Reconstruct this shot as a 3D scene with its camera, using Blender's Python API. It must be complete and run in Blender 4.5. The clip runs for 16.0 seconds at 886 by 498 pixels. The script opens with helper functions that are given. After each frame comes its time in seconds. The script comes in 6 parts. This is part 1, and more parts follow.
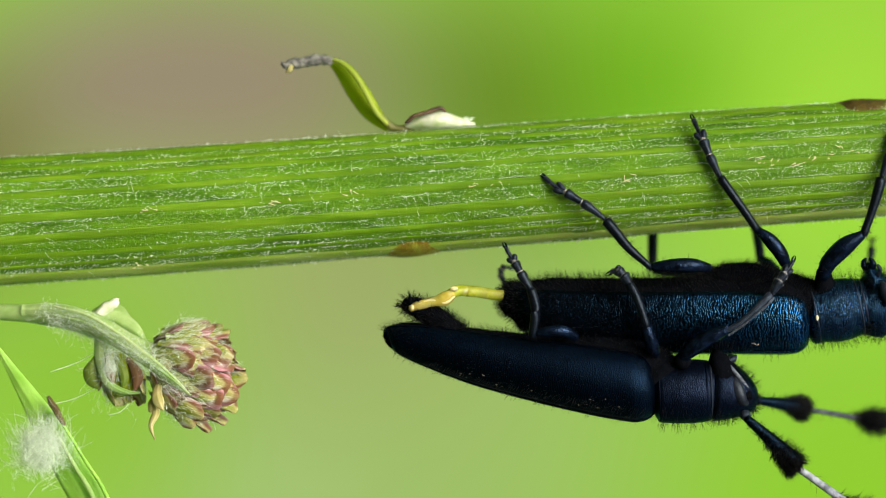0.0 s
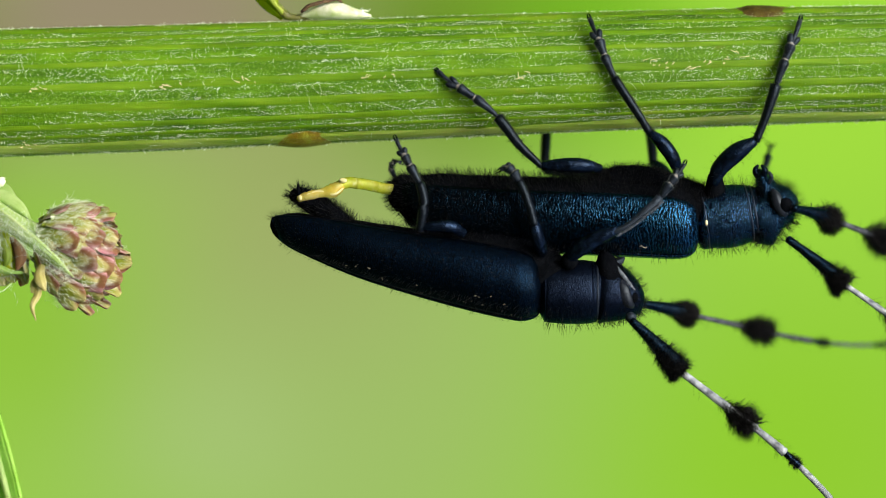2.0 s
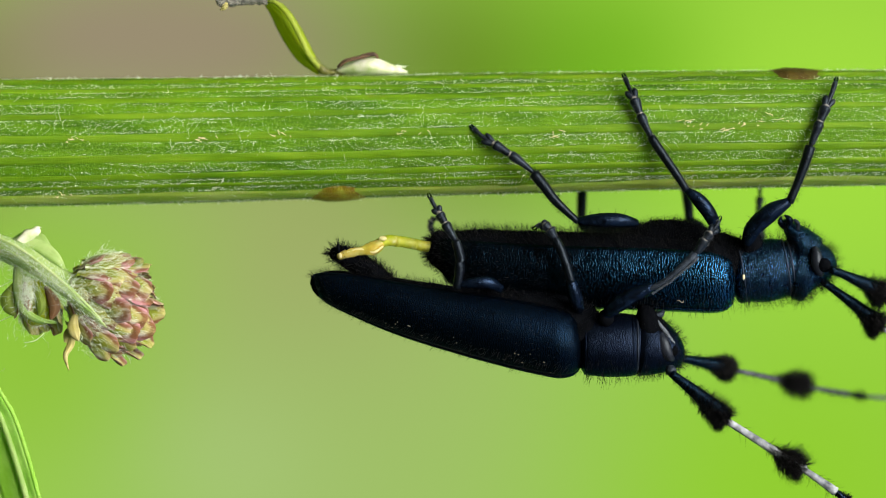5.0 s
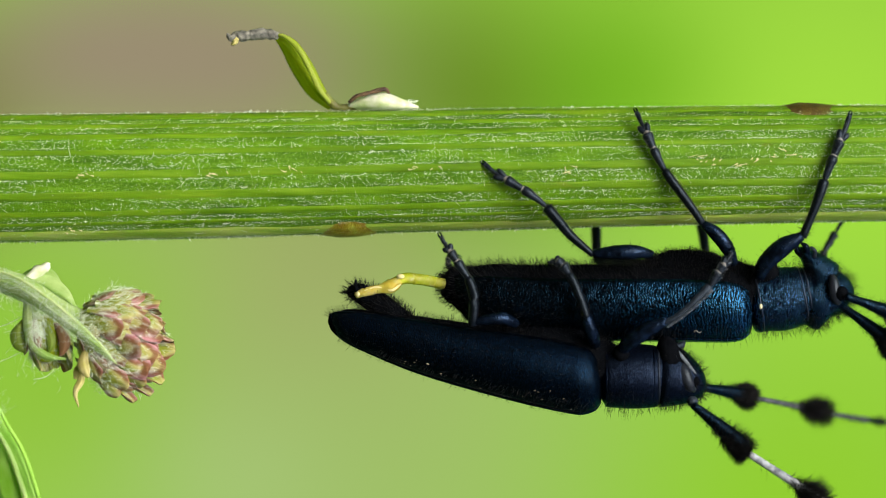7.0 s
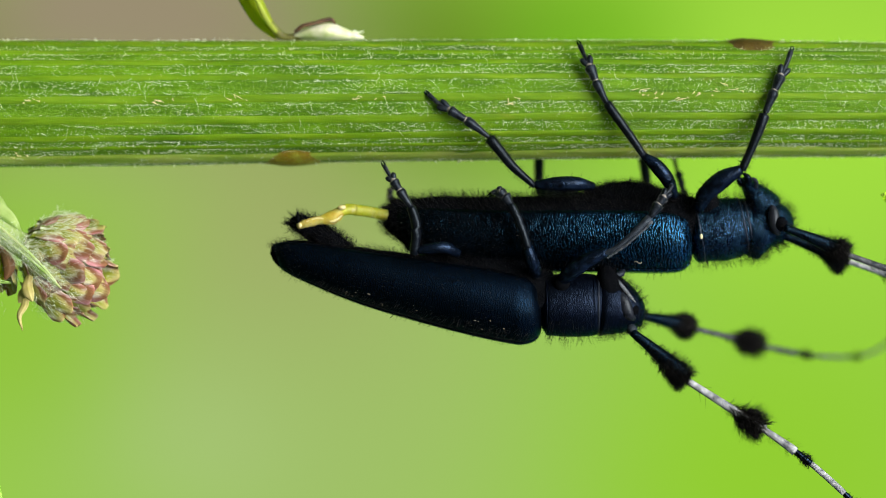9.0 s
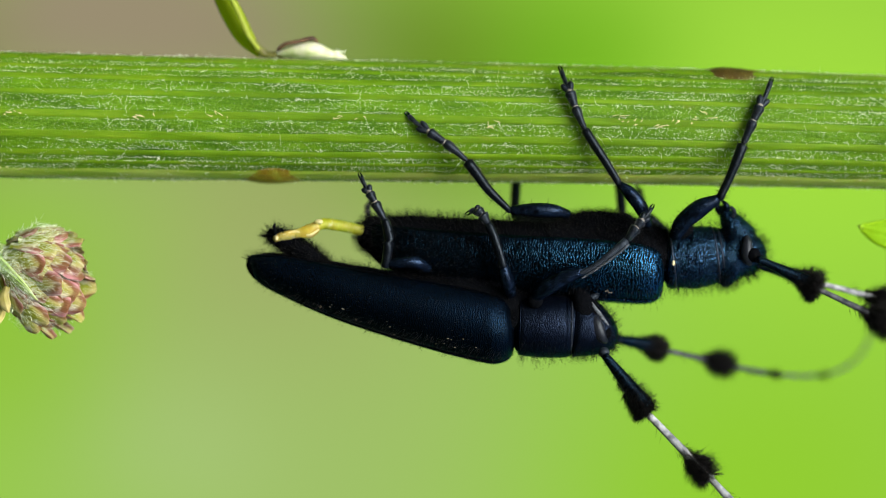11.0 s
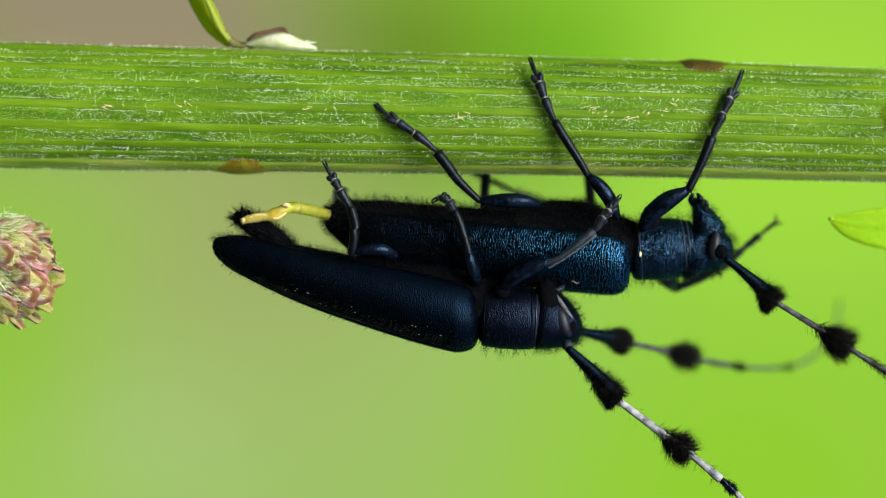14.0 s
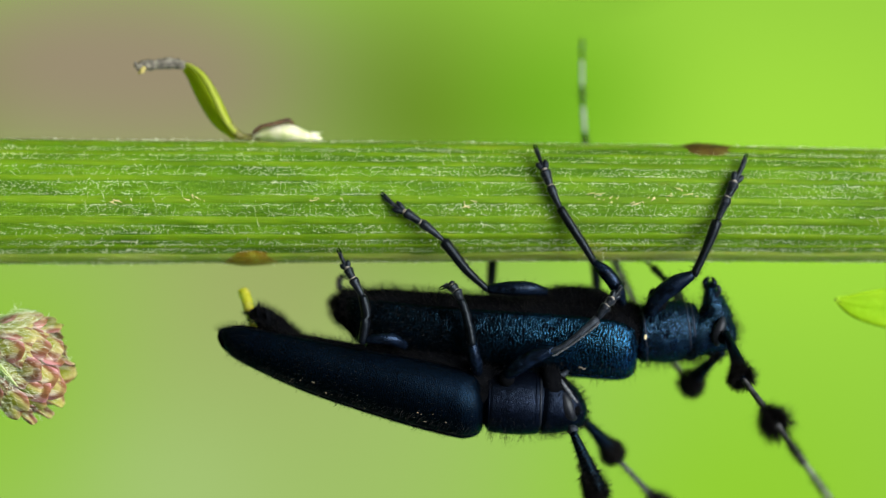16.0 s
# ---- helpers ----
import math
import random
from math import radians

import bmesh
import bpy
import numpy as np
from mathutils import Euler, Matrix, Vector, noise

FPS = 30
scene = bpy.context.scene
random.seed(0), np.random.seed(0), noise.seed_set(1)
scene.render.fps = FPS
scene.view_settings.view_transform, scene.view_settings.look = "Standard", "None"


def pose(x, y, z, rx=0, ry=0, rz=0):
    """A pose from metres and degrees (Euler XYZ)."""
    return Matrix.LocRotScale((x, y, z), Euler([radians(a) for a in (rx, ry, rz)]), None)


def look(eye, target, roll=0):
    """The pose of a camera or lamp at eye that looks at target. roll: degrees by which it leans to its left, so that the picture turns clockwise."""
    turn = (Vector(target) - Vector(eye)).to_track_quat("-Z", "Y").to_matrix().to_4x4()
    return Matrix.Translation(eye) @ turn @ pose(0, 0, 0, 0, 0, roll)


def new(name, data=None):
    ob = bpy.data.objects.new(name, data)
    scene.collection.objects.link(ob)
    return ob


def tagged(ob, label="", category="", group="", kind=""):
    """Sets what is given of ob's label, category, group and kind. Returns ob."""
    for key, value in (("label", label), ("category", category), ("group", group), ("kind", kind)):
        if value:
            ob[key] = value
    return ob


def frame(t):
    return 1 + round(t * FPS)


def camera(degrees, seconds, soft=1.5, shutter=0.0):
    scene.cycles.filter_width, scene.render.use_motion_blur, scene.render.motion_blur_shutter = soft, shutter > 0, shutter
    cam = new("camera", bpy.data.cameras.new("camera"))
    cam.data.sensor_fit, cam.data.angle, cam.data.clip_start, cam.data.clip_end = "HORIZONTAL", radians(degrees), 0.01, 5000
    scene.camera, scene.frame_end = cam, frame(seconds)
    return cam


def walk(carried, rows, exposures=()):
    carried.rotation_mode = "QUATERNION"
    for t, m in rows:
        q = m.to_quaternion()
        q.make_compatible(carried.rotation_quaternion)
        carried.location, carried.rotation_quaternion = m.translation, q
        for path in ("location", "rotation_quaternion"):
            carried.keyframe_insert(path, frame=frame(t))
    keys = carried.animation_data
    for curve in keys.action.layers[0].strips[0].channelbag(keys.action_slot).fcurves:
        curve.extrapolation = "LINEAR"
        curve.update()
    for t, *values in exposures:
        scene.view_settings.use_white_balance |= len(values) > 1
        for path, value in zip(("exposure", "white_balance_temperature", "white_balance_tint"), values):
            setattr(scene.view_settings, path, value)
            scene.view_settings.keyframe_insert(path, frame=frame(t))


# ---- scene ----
# Two blue longhorn beetles on a ribbed green plant stem, seen through a macro lens. Lengths below are in millimetres.
MM = 0.001
# the film is shot with the camera on its side: what the picture shows to the right grows upwards
UPRIGHT = Matrix.Rotation(radians(-90), 4, "Y")

cam = camera(14.0, 16.0, soft=0.75, shutter=0.3)
cam.data.dof.use_dof = True
cam.data.dof.focus_distance = 0.1285
cam.data.dof.aperture_fstop = 24.0

# seconds, the spot looked at (across, up), distance, lean
VIEW = [
    (0.0, -3.403, 3.232, 128.70, -1.80),
    (0.5, -2.112, 3.196, 126.68, -1.00),
    (1.0, 0.072, 0.440, 127.01, -0.37),
    (1.5, 0.000, 0.000, 127.70, 0.00),
    (2.0, 0.510, -0.623, 127.91, 0.34),
    (2.5, -0.070, 0.281, 127.42, 0.71),
    (3.0, 0.317, 0.078, 127.86, 0.95),
    (3.5, -0.668, 0.853, 128.45, 1.17),
    (4.0, -1.574, 1.469, 127.88, 1.32),
    (4.2, -0.875, 1.203, 128.60, 1.34),
    (6.3, -0.713, 1.772, 128.04, 1.26),
    (6.5, -1.186, 2.147, 128.16, 1.26),
    (7.0, -1.119, 2.638, 127.84, 1.30),
    (7.5, -1.212, 2.629, 128.06, 1.54),
    (8.0, -1.726, 3.216, 127.96, 1.75),
] + [
    (8.5, -0.793, 1.557, 127.95, 1.89),
    (9.0, 0.998, 0.189, 128.87, 2.02),
    (9.2, 1.265, 0.042, 128.67, 2.02),
    (11.3, 2.262, 0.931, 129.24, 3.75),
    (11.5, 2.662, 0.804, 129.16, 3.96),
    (12.0, 2.421, 1.155, 129.37, 4.20),
    (12.5, 3.521, -0.104, 130.07, 4.12),
    (13.0, 2.901, 0.432, 129.44, 3.51),
    (13.5, 2.142, 1.372, 129.29, 3.61),
    (14.0, 2.899, 0.749, 129.02, 3.56),
    (14.5, 2.099, 1.427, 127.65, 3.49),
    (15.0, 1.738, 1.779, 128.26, 3.34),
    (15.1, 1.680, 1.700, 128.30, 3.20),
    (15.2, 1.100, 1.600, 128.40, 3.05),
    (15.3, 0.520, 1.480, 128.46, 2.90),
    (15.4, 0.760, 1.380, 128.53, 2.76),
    (15.5, 1.175, 1.277, 128.60, 2.62),
    (15.6, 1.550, 2.090, 128.80, 2.60),
    (15.7, 1.880, 3.110, 129.05, 2.58),
    (15.8, 1.930, 3.430, 129.25, 2.56),
    (15.9, 2.130, 3.740, 129.45, 2.55),
    (16.0, 2.441, 3.899, 129.65, 2.54),
]


def camera_row(t, x, z, d, lean):
    # the eye follows half of the way and turns for the rest
    eye = (x * 0.5 * MM, -d * MM, z * 0.5 * MM)
    return t, UPRIGHT @ look(eye, (x * MM, 0, z * MM), lean)


walk(cam, [camera_row(*row) for row in VIEW])

# ---------------------------------------------------------------- light
SUN_UP, SUN_TURN = 42.0, -19.0
world = bpy.data.worlds.new("sky")
scene.world = world
world.use_nodes = True
wn = world.node_tree
sky = wn.nodes.new("ShaderNodeTexSky")
sky.sky_type = "NISHITA"
sky.sun_disc = False
sky.sun_elevation = radians(SUN_UP)
sky.sun_rotation = radians(180 - SUN_TURN)
sky.dust_density = 4.0
wn.nodes["Background"].inputs["Strength"].default_value = 0.13
wn.links.new(sky.outputs[0], wn.nodes["Background"].inputs["Color"])
sun_data = bpy.data.lights.new("sun", "SUN")
sun_data.energy, sun_data.angle, sun_data.color = 3.0, radians(48), (1.0, 0.94, 0.85)
sun = new("sun", sun_data)
el, az = radians(SUN_UP), radians(SUN_TURN)
sun.matrix_world = look((math.sin(az) * math.cos(el), -math.cos(az) * math.cos(el), math.sin(el)), (0, 0, 0))
scene.view_settings.exposure = 0.55

# ---------------------------------------------------------------- materials


def lin(r, g, b):
    return tuple(((c / 255 + 0.055) / 1.055) ** 2.4 if c > 10 else c / 255 / 12.92 for c in (r, g, b)) + (1,)


class Mat:
    """A Principled material with short ways to add texture nodes."""

    def __init__(self, name, color, rough=0.5, metal=0.0, spec=0.5):
        self.m = bpy.data.materials.new(name)
        self.m.use_nodes = True
        self.t = self.m.node_tree
        self.b = self.t.nodes["Principled BSDF"]
        self.b.inputs["Base Color"].default_value = color if len(color) == 4 else (*color, 1)
        self.b.inputs["Roughness"].default_value = rough
        self.b.inputs["Metallic"].default_value = metal
        self.b.inputs["Specular IOR Level"].default_value = spec
        self.co = self.t.nodes.new("ShaderNodeTexCoord").outputs["Object"]

    def node(self, kind, **inputs):
        n = self.t.nodes.new(kind)
        for key, value in inputs.items():
            self.put(n.inputs[key.replace("_", " ")], value)
        return n

    def put(self, socket, value):
        if isinstance(value, bpy.types.NodeSocket):
            self.t.links.new(value, socket)
        else:
            socket.default_value = value

    def stretched(self, x, y, z):
        n = self.node("ShaderNodeMapping", Vector=self.co)
        n.inputs["Scale"].default_value = (x, y, z)
        return n.outputs[0]

    def noise(self, scale, detail=4.0, co=None, rough=0.55):
        n = self.node("ShaderNodeTexNoise", Vector=co or self.co, Scale=scale, Detail=detail, Roughness=rough)
        return n.outputs["Fac"]

    def cells(self, scale, co=None, feature="F1"):
        n = self.node("ShaderNodeTexVoronoi", Vector=co or self.co, Scale=scale)
        n.feature = feature
        return n.outputs["Distance"]

    def ramp(self, fac, *stops):
        n = self.node("ShaderNodeValToRGB", Fac=fac)
        e = n.color_ramp.elements
        while len(e) < len(stops):
            e.new(0.5)
        for el_, (p, c) in zip(e, stops):
            el_.position = p
            el_.color = c if len(c) == 4 else (*c, 1)
        return n.outputs["Color"]

    def mix(self, fac, a, b, kind="MIX"):
        n = self.t.nodes.new("ShaderNodeMix")
        n.data_type, n.blend_type = "RGBA", kind
        self.put(n.inputs[0], fac)
        for s, v in ((n.inputs[6], a), (n.inputs[7], b)):
            self.put(s, (*v, 1) if isinstance(v, tuple) and len(v) == 3 else v)
        return n.outputs[2]

    def color(self, socket):
        self.t.links.new(socket, self.b.inputs["Base Color"])
        return self

    def rough(self, socket):
        self.t.links.new(socket, self.b.inputs["Roughness"])
        return self

    def bump(self, height, distance, strength=1.0):
        n = self.node("ShaderNodeBump", Height=height, Distance=distance, Strength=strength)
        if self.b.inputs["Normal"].is_linked:
            self.t.links.new(self.b.inputs["Normal"].links[0].from_socket, n.inputs["Normal"])
        self.t.links.new(n.outputs[0], self.b.inputs["Normal"])
        return self

    def glow_through(self, amount, color):
        """Thin green tissue lets part of the light through."""
        t = self.node("ShaderNodeBsdfTranslucent", Color=color)
        mixn = self.node("ShaderNodeMixShader", Fac=amount)
        out = self.t.nodes["Material Output"]
        self.t.links.new(self.b.outputs[0], mixn.inputs[1])
        self.t.links.new(t.outputs[0], mixn.inputs[2])
        self.t.links.new(mixn.outputs[0], out.inputs["Surface"])
        return self


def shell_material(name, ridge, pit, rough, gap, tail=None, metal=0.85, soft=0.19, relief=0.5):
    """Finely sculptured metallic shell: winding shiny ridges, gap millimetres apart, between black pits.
    tail: the stretch along the shell over which ridge colour brightens from shade painted on the hind end."""
    m = Mat(name, ridge, rough, metal, 0.1)
    m.b.inputs["Specular Tint"].default_value = (0.35, 0.65, 1.0, 1)
    drift = m.node("ShaderNodeTexNoise", Vector=m.co, Scale=2200.0, Detail=1.0)
    bent = m.node("ShaderNodeVectorMath")
    bent.operation = "MULTIPLY_ADD"
    m.put(bent.inputs[0], drift.outputs["Color"])
    bent.inputs[1].default_value = (0.00036,) * 3
    m.put(bent.inputs[2], m.co)
    wave = m.node("ShaderNodeTexWave", Vector=bent.outputs[0], Scale=0.314 / (gap * MM), Distortion=4.6, Detail=1.0)
    wave.inputs["Detail Scale"].default_value = 1.6
    breaks = m.ramp(m.noise(1.5 / (gap * MM), 0.5, bent.outputs[0]), (0.32, (0, 0, 0)), (0.68, (1, 1, 1)))
    worm = m.mix(0.56, wave.outputs["Fac"], breaks)
    net = m.ramp(worm, (0.57 - soft, (0, 0, 0)), (0.57 + soft, (1, 1, 1)))
    # painted shade: ridge colour sinks towards the pits at the hind end
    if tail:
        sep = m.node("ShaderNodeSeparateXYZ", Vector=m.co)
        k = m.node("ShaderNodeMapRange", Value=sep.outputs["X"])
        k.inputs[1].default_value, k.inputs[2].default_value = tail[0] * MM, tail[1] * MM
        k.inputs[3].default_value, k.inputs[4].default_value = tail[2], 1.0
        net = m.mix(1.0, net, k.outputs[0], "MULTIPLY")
    wide = m.noise(700, 3)
    tone = m.mix(m.ramp(wide, (0.3, (0, 0, 0)), (0.75, (1, 1, 1))), ridge, (ridge[0] * 0.9, ridge[1] * 0.9, ridge[2] * 0.75))
    m.color(m.mix(net, pit, tone))
    m.rough(m.ramp(m.noise(2500, 3), (0.3, (rough - 0.02,) * 3), (0.8, (rough + 0.05,) * 3)))
    m.bump(worm, 0.00003, relief)
    return m.m


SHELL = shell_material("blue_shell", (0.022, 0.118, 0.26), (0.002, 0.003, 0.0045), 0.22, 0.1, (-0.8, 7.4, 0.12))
SHELL_DARK = shell_material("dark_blue_shell", (0.028, 0.080, 0.175), (0.0012, 0.0016, 0.0026), 0.25, 0.072, soft=0.12, relief=0.7)
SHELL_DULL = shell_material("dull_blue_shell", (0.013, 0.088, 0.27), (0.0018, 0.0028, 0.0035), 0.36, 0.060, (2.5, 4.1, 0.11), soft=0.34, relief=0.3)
SHELL_INK = shell_material("ink_blue_shell", (0.013, 0.022, 0.048), (0.0025, 0.0035, 0.008), 0.32, 0.05, soft=0.3, relief=0.35)
RIM = Mat("blue_grey_rim", (0.04, 0.052, 0.075), 0.3, 0.7, 0.15).m


def black_material():
    m = Mat("black_cuticle", (0.004, 0.004, 0.005), 0.7, 0.0, 0.0)
    m.color(m.ramp(m.noise(3000), (0.3, (0.002, 0.0025, 0.0035)), (0.8, (0.005, 0.006, 0.008))))
    return m.bump(m.noise(12000, 3), 0.00003, 0.7).m


def leg_material(name, dark, light, rough, metal=0.0):
    m = Mat(name, dark, rough, metal, 0.25)
    m.b.inputs["Specular Tint"].default_value = (0.6, 0.8, 1.0, 1)
    m.color(m.ramp(m.noise(4000, 5, m.stretched(1, 1, 1)), (0.35, dark), (0.8, light)))
    return m.bump(m.noise(9000, 4), 0.00004, 0.6).m


BLACK = black_material()
HAIR = Mat("black_bristle", (0.004, 0.004, 0.0045), 0.5, 0.0, 0.12).m
LEG = leg_material("blue_black_leg", (0.002, 0.003, 0.006), (0.016, 0.034, 0.075), 0.21, 0.7)
SHIN_BLACK = leg_material("rough_black_shin", (0.0015, 0.002, 0.0035), (0.005, 0.007, 0.011), 0.36)
SCAPE = shell_material("blue_black_scape", (0.012, 0.03, 0.06), (0.001, 0.0012, 0.002), 0.3, 0.08)
LEG_GREY = leg_material("grey_downed_leg", (0.005, 0.007, 0.011), (0.032, 0.042, 0.058), 0.5)
TARSUS = leg_material("tarsus_grey", (0.003, 0.004, 0.006), (0.02, 0.026, 0.038), 0.33)
PALE = Mat("pale_joint", (0.22, 0.21, 0.19), 0.5).m
WHITE_DOWN = leg_material("white_downed_antenna", (0.11, 0.12, 0.135), (0.55, 0.60, 0.65), 0.6)
GREY_DOWN = leg_material("grey_antenna", (0.02, 0.024, 0.03), (0.14, 0.15, 0.165), 0.6)
EYE = Mat("grey_eye", (0.010, 0.012, 0.017), 0.3, 0.0, 0.25)
EYE.b.inputs["Specular Tint"].default_value = (0.7, 0.85, 1.0, 1)
EYE = EYE.bump(EYE.cells(26000), 0.00001, 0.5).m
EYE_RIM = leg_material("grey_face_down", (0.06, 0.07, 0.085), (0.22, 0.25, 0.29), 0.6)


def organ_material(name, *tones):
    m = Mat(name, tones[0], 0.16, 0.0, 0.7)
    m.b.inputs["Subsurface Weight"].default_value = 0.3
    m.b.inputs["Subsurface Radius"].default_value = (0.0004, 0.0003, 0.0001)
    m.b.inputs["Transmission Weight"].default_value = 0.5
    m.b.inputs["IOR"].default_value = 1.3
    m.color(m.ramp(m.noise(2600, 4), *zip((0.3, 0.5, 0.62, 0.75), tones)))
    return m.bump(m.noise(5000, 3), 0.00004, 0.6).m


ORGAN = organ_material("yellow_membrane", lin(214, 182, 72), lin(230, 214, 104), lin(234, 224, 130), lin(248, 244, 206))
ORGAN_GREEN = organ_material("yellow_green_tube", lin(176, 190, 40), lin(200, 208, 62), lin(212, 216, 84), lin(236, 236, 160))
ORGAN_KNOB = Mat("cream_sclerite", lin(238, 230, 168), 0.22, 0.0, 0.7)
ORGAN_KNOB.b.inputs["Transmission Weight"].default_value = 0.3
ORGAN_KNOB = ORGAN_KNOB.m


def stem_material(name, dark, mid, light, fine):
    m = Mat(name, mid, 0.5, 0.0, 0.2)
    # watery tissue: light wanders through it
    m.b.inputs["Subsurface Weight"].default_value = 0.5
    m.b.inputs["Subsurface Radius"].default_value = (0.0010, 0.0018, 0.0004)
    long = m.stretched(0.12, 1, 1)
    streak = m.noise(2600, 6, long, 0.65)
    base = m.ramp(streak, (0.36, dark), (0.5, mid), (0.66, light))
    patch = m.noise(330, 4, m.stretched(0.5, 1, 1))
    base = m.mix(m.ramp(patch, (0.35, (0, 0, 0)), (0.7, (0.5, 0.5, 0.5))), base, light)
    rust = m.ramp(m.noise(520, 5, m.stretched(0.35, 1, 1)), (0.64, (0, 0, 0)), (0.76, (0.4, 0.4, 0.4)))
    base = m.mix(rust, base, lin(168, 138, 62))
    if fine:
        # felt of tiny pale scales, denser in patches and thin in the dark lines between
        speck = m.noise(21000, 2, m.stretched(0.7, 1, 1), 0.6)
        down = m.ramp(speck, (0.52, (0, 0, 0)), (0.62, (0.5, 0.5, 0.5)))
        felt = m.ramp(m.noise(1500, 4, m.stretched(0.16, 1, 1)), (0.32, (0.25,) * 3), (0.62, (1, 1, 1)))
        base = m.mix(m.mix(1.0, down, felt, "MULTIPLY"), base, lin(142, 188, 70))
        m.bump(speck, 0.00004, 0.8)
    m.color(base)
    m.bump(m.noise(4200, 5, long), 0.00008, 0.8).bump(m.noise(14000, 2), 0.00002, 0.6)
    return m.m


STEM_GROOVE = stem_material("stem_groove", lin(46, 86, 0), lin(70, 116, 0), lin(100, 146, 8), True)
STEM_RIB = stem_material("stem_rib", lin(76, 116, 6), lin(92, 134, 10), lin(116, 154, 28), False)
STEM_PALE = stem_material("stem_pale_rib", lin(118, 158, 40), lin(146, 178, 62), lin(168, 192, 96), False)
NODE = stem_material("stem_node", lin(62, 96, 0), lin(88, 122, 4), lin(112, 144, 14), False)
DOWN = Mat("white_plant_hair", (0.82, 0.93, 0.72), 0.5).m
SPECK = Mat("ochre_fleck", lin(226, 214, 168), 0.7).m
DUST = Mat("pale_dust", lin(148, 138, 120), 0.8).m


def scar_material(name, dark, mid, light):
    m = Mat(name, mid, 0.45)
    m.color(m.ramp(m.noise(2200, 5), (0.3, dark), (0.55, mid), (0.8, light)))
    return m.bump(m.noise(5000, 4), 0.00006).m


SCAR = scar_material("brown_scar", lin(50, 36, 10), lin(84, 68, 20), lin(118, 126, 36))
SCAR_AMBER = scar_material("amber_scar", lin(120, 92, 14), lin(142, 134, 30), lin(150, 166, 60))
CRUST = Mat("dark_brown_crust", lin(70, 48, 30), 0.75)
CRUST = CRUST.color(CRUST.ramp(CRUST.noise(4000), (0.3, lin(44, 30, 20)), (0.8, lin(120, 92, 62)))).m
CRUST_GREEN = scar_material("shrivelled_base", lin(60, 58, 30), lin(100, 104, 40), lin(140, 150, 60))
BUD = Mat("white_bud", lin(220, 226, 196), 0.5)
BUD = BUD.color(BUD.ramp(BUD.noise(1800), (0.35, lin(186, 204, 140)), (0.65, lin(236, 238, 222)))).m
WITHERED = Mat("withered_grey_tip", lin(112, 112, 102), 0.8)
WITHERED = WITHERED.color(WITHERED.ramp(WITHERED.noise(5000, 6), (0.3, lin(62, 64, 60)), (0.7, lin(140, 140, 128)))).bump(WITHERED.noise(6000), 0.0001).m


def leaf_material(name, dark, light, through_color, amount=0.35):
    m = Mat(name, light, 0.42, 0.0, 0.2)
    grain = m.noise(3000, 5, m.stretched(0.3, 1, 0.3))
    m.color(m.ramp(grain, (0.3, dark), (0.7, light)))
    m.bump(m.noise(5200, 4), 0.00004, 0.7)
    return m.glow_through(amount, through_color).m


LEAF = leaf_material("leaf_green", lin(134, 194, 56), lin(180, 226, 108), lin(190, 238, 80), 0.3)
LEAF_BRIGHT = leaf_material("leaf_yellow_green", lin(132, 190, 14), lin(160, 210, 34), lin(180, 232, 30), 0.25)
BRACT = leaf_material("bract_yellow_green", lin(134, 158, 8), lin(172, 190, 36), lin(200, 215, 20), 0.5)
BRACT_ROLL = leaf_material("bract_rolled_edge", lin(150, 172, 40), lin(184, 198, 90), lin(190, 210, 70), 0.4)
BRACT_EDGE = leaf_material("bract_pale_green", lin(186, 214, 130), lin(224, 236, 184), lin(200, 226, 120))
BRACT_OLIVE = leaf_material("bract_olive_green", lin(96, 122, 34), lin(138, 160, 66), lin(170, 196, 50), 0.3)
DRY_WINE = leaf_material("bract_wine_brown", lin(104, 72, 46), lin(150, 120, 84), lin(190, 140, 80), 0.25)
STALK = leaf_material("stalk_pale_green", lin(122, 164, 66), lin(198, 220, 150), lin(180, 225, 90), 0.3)


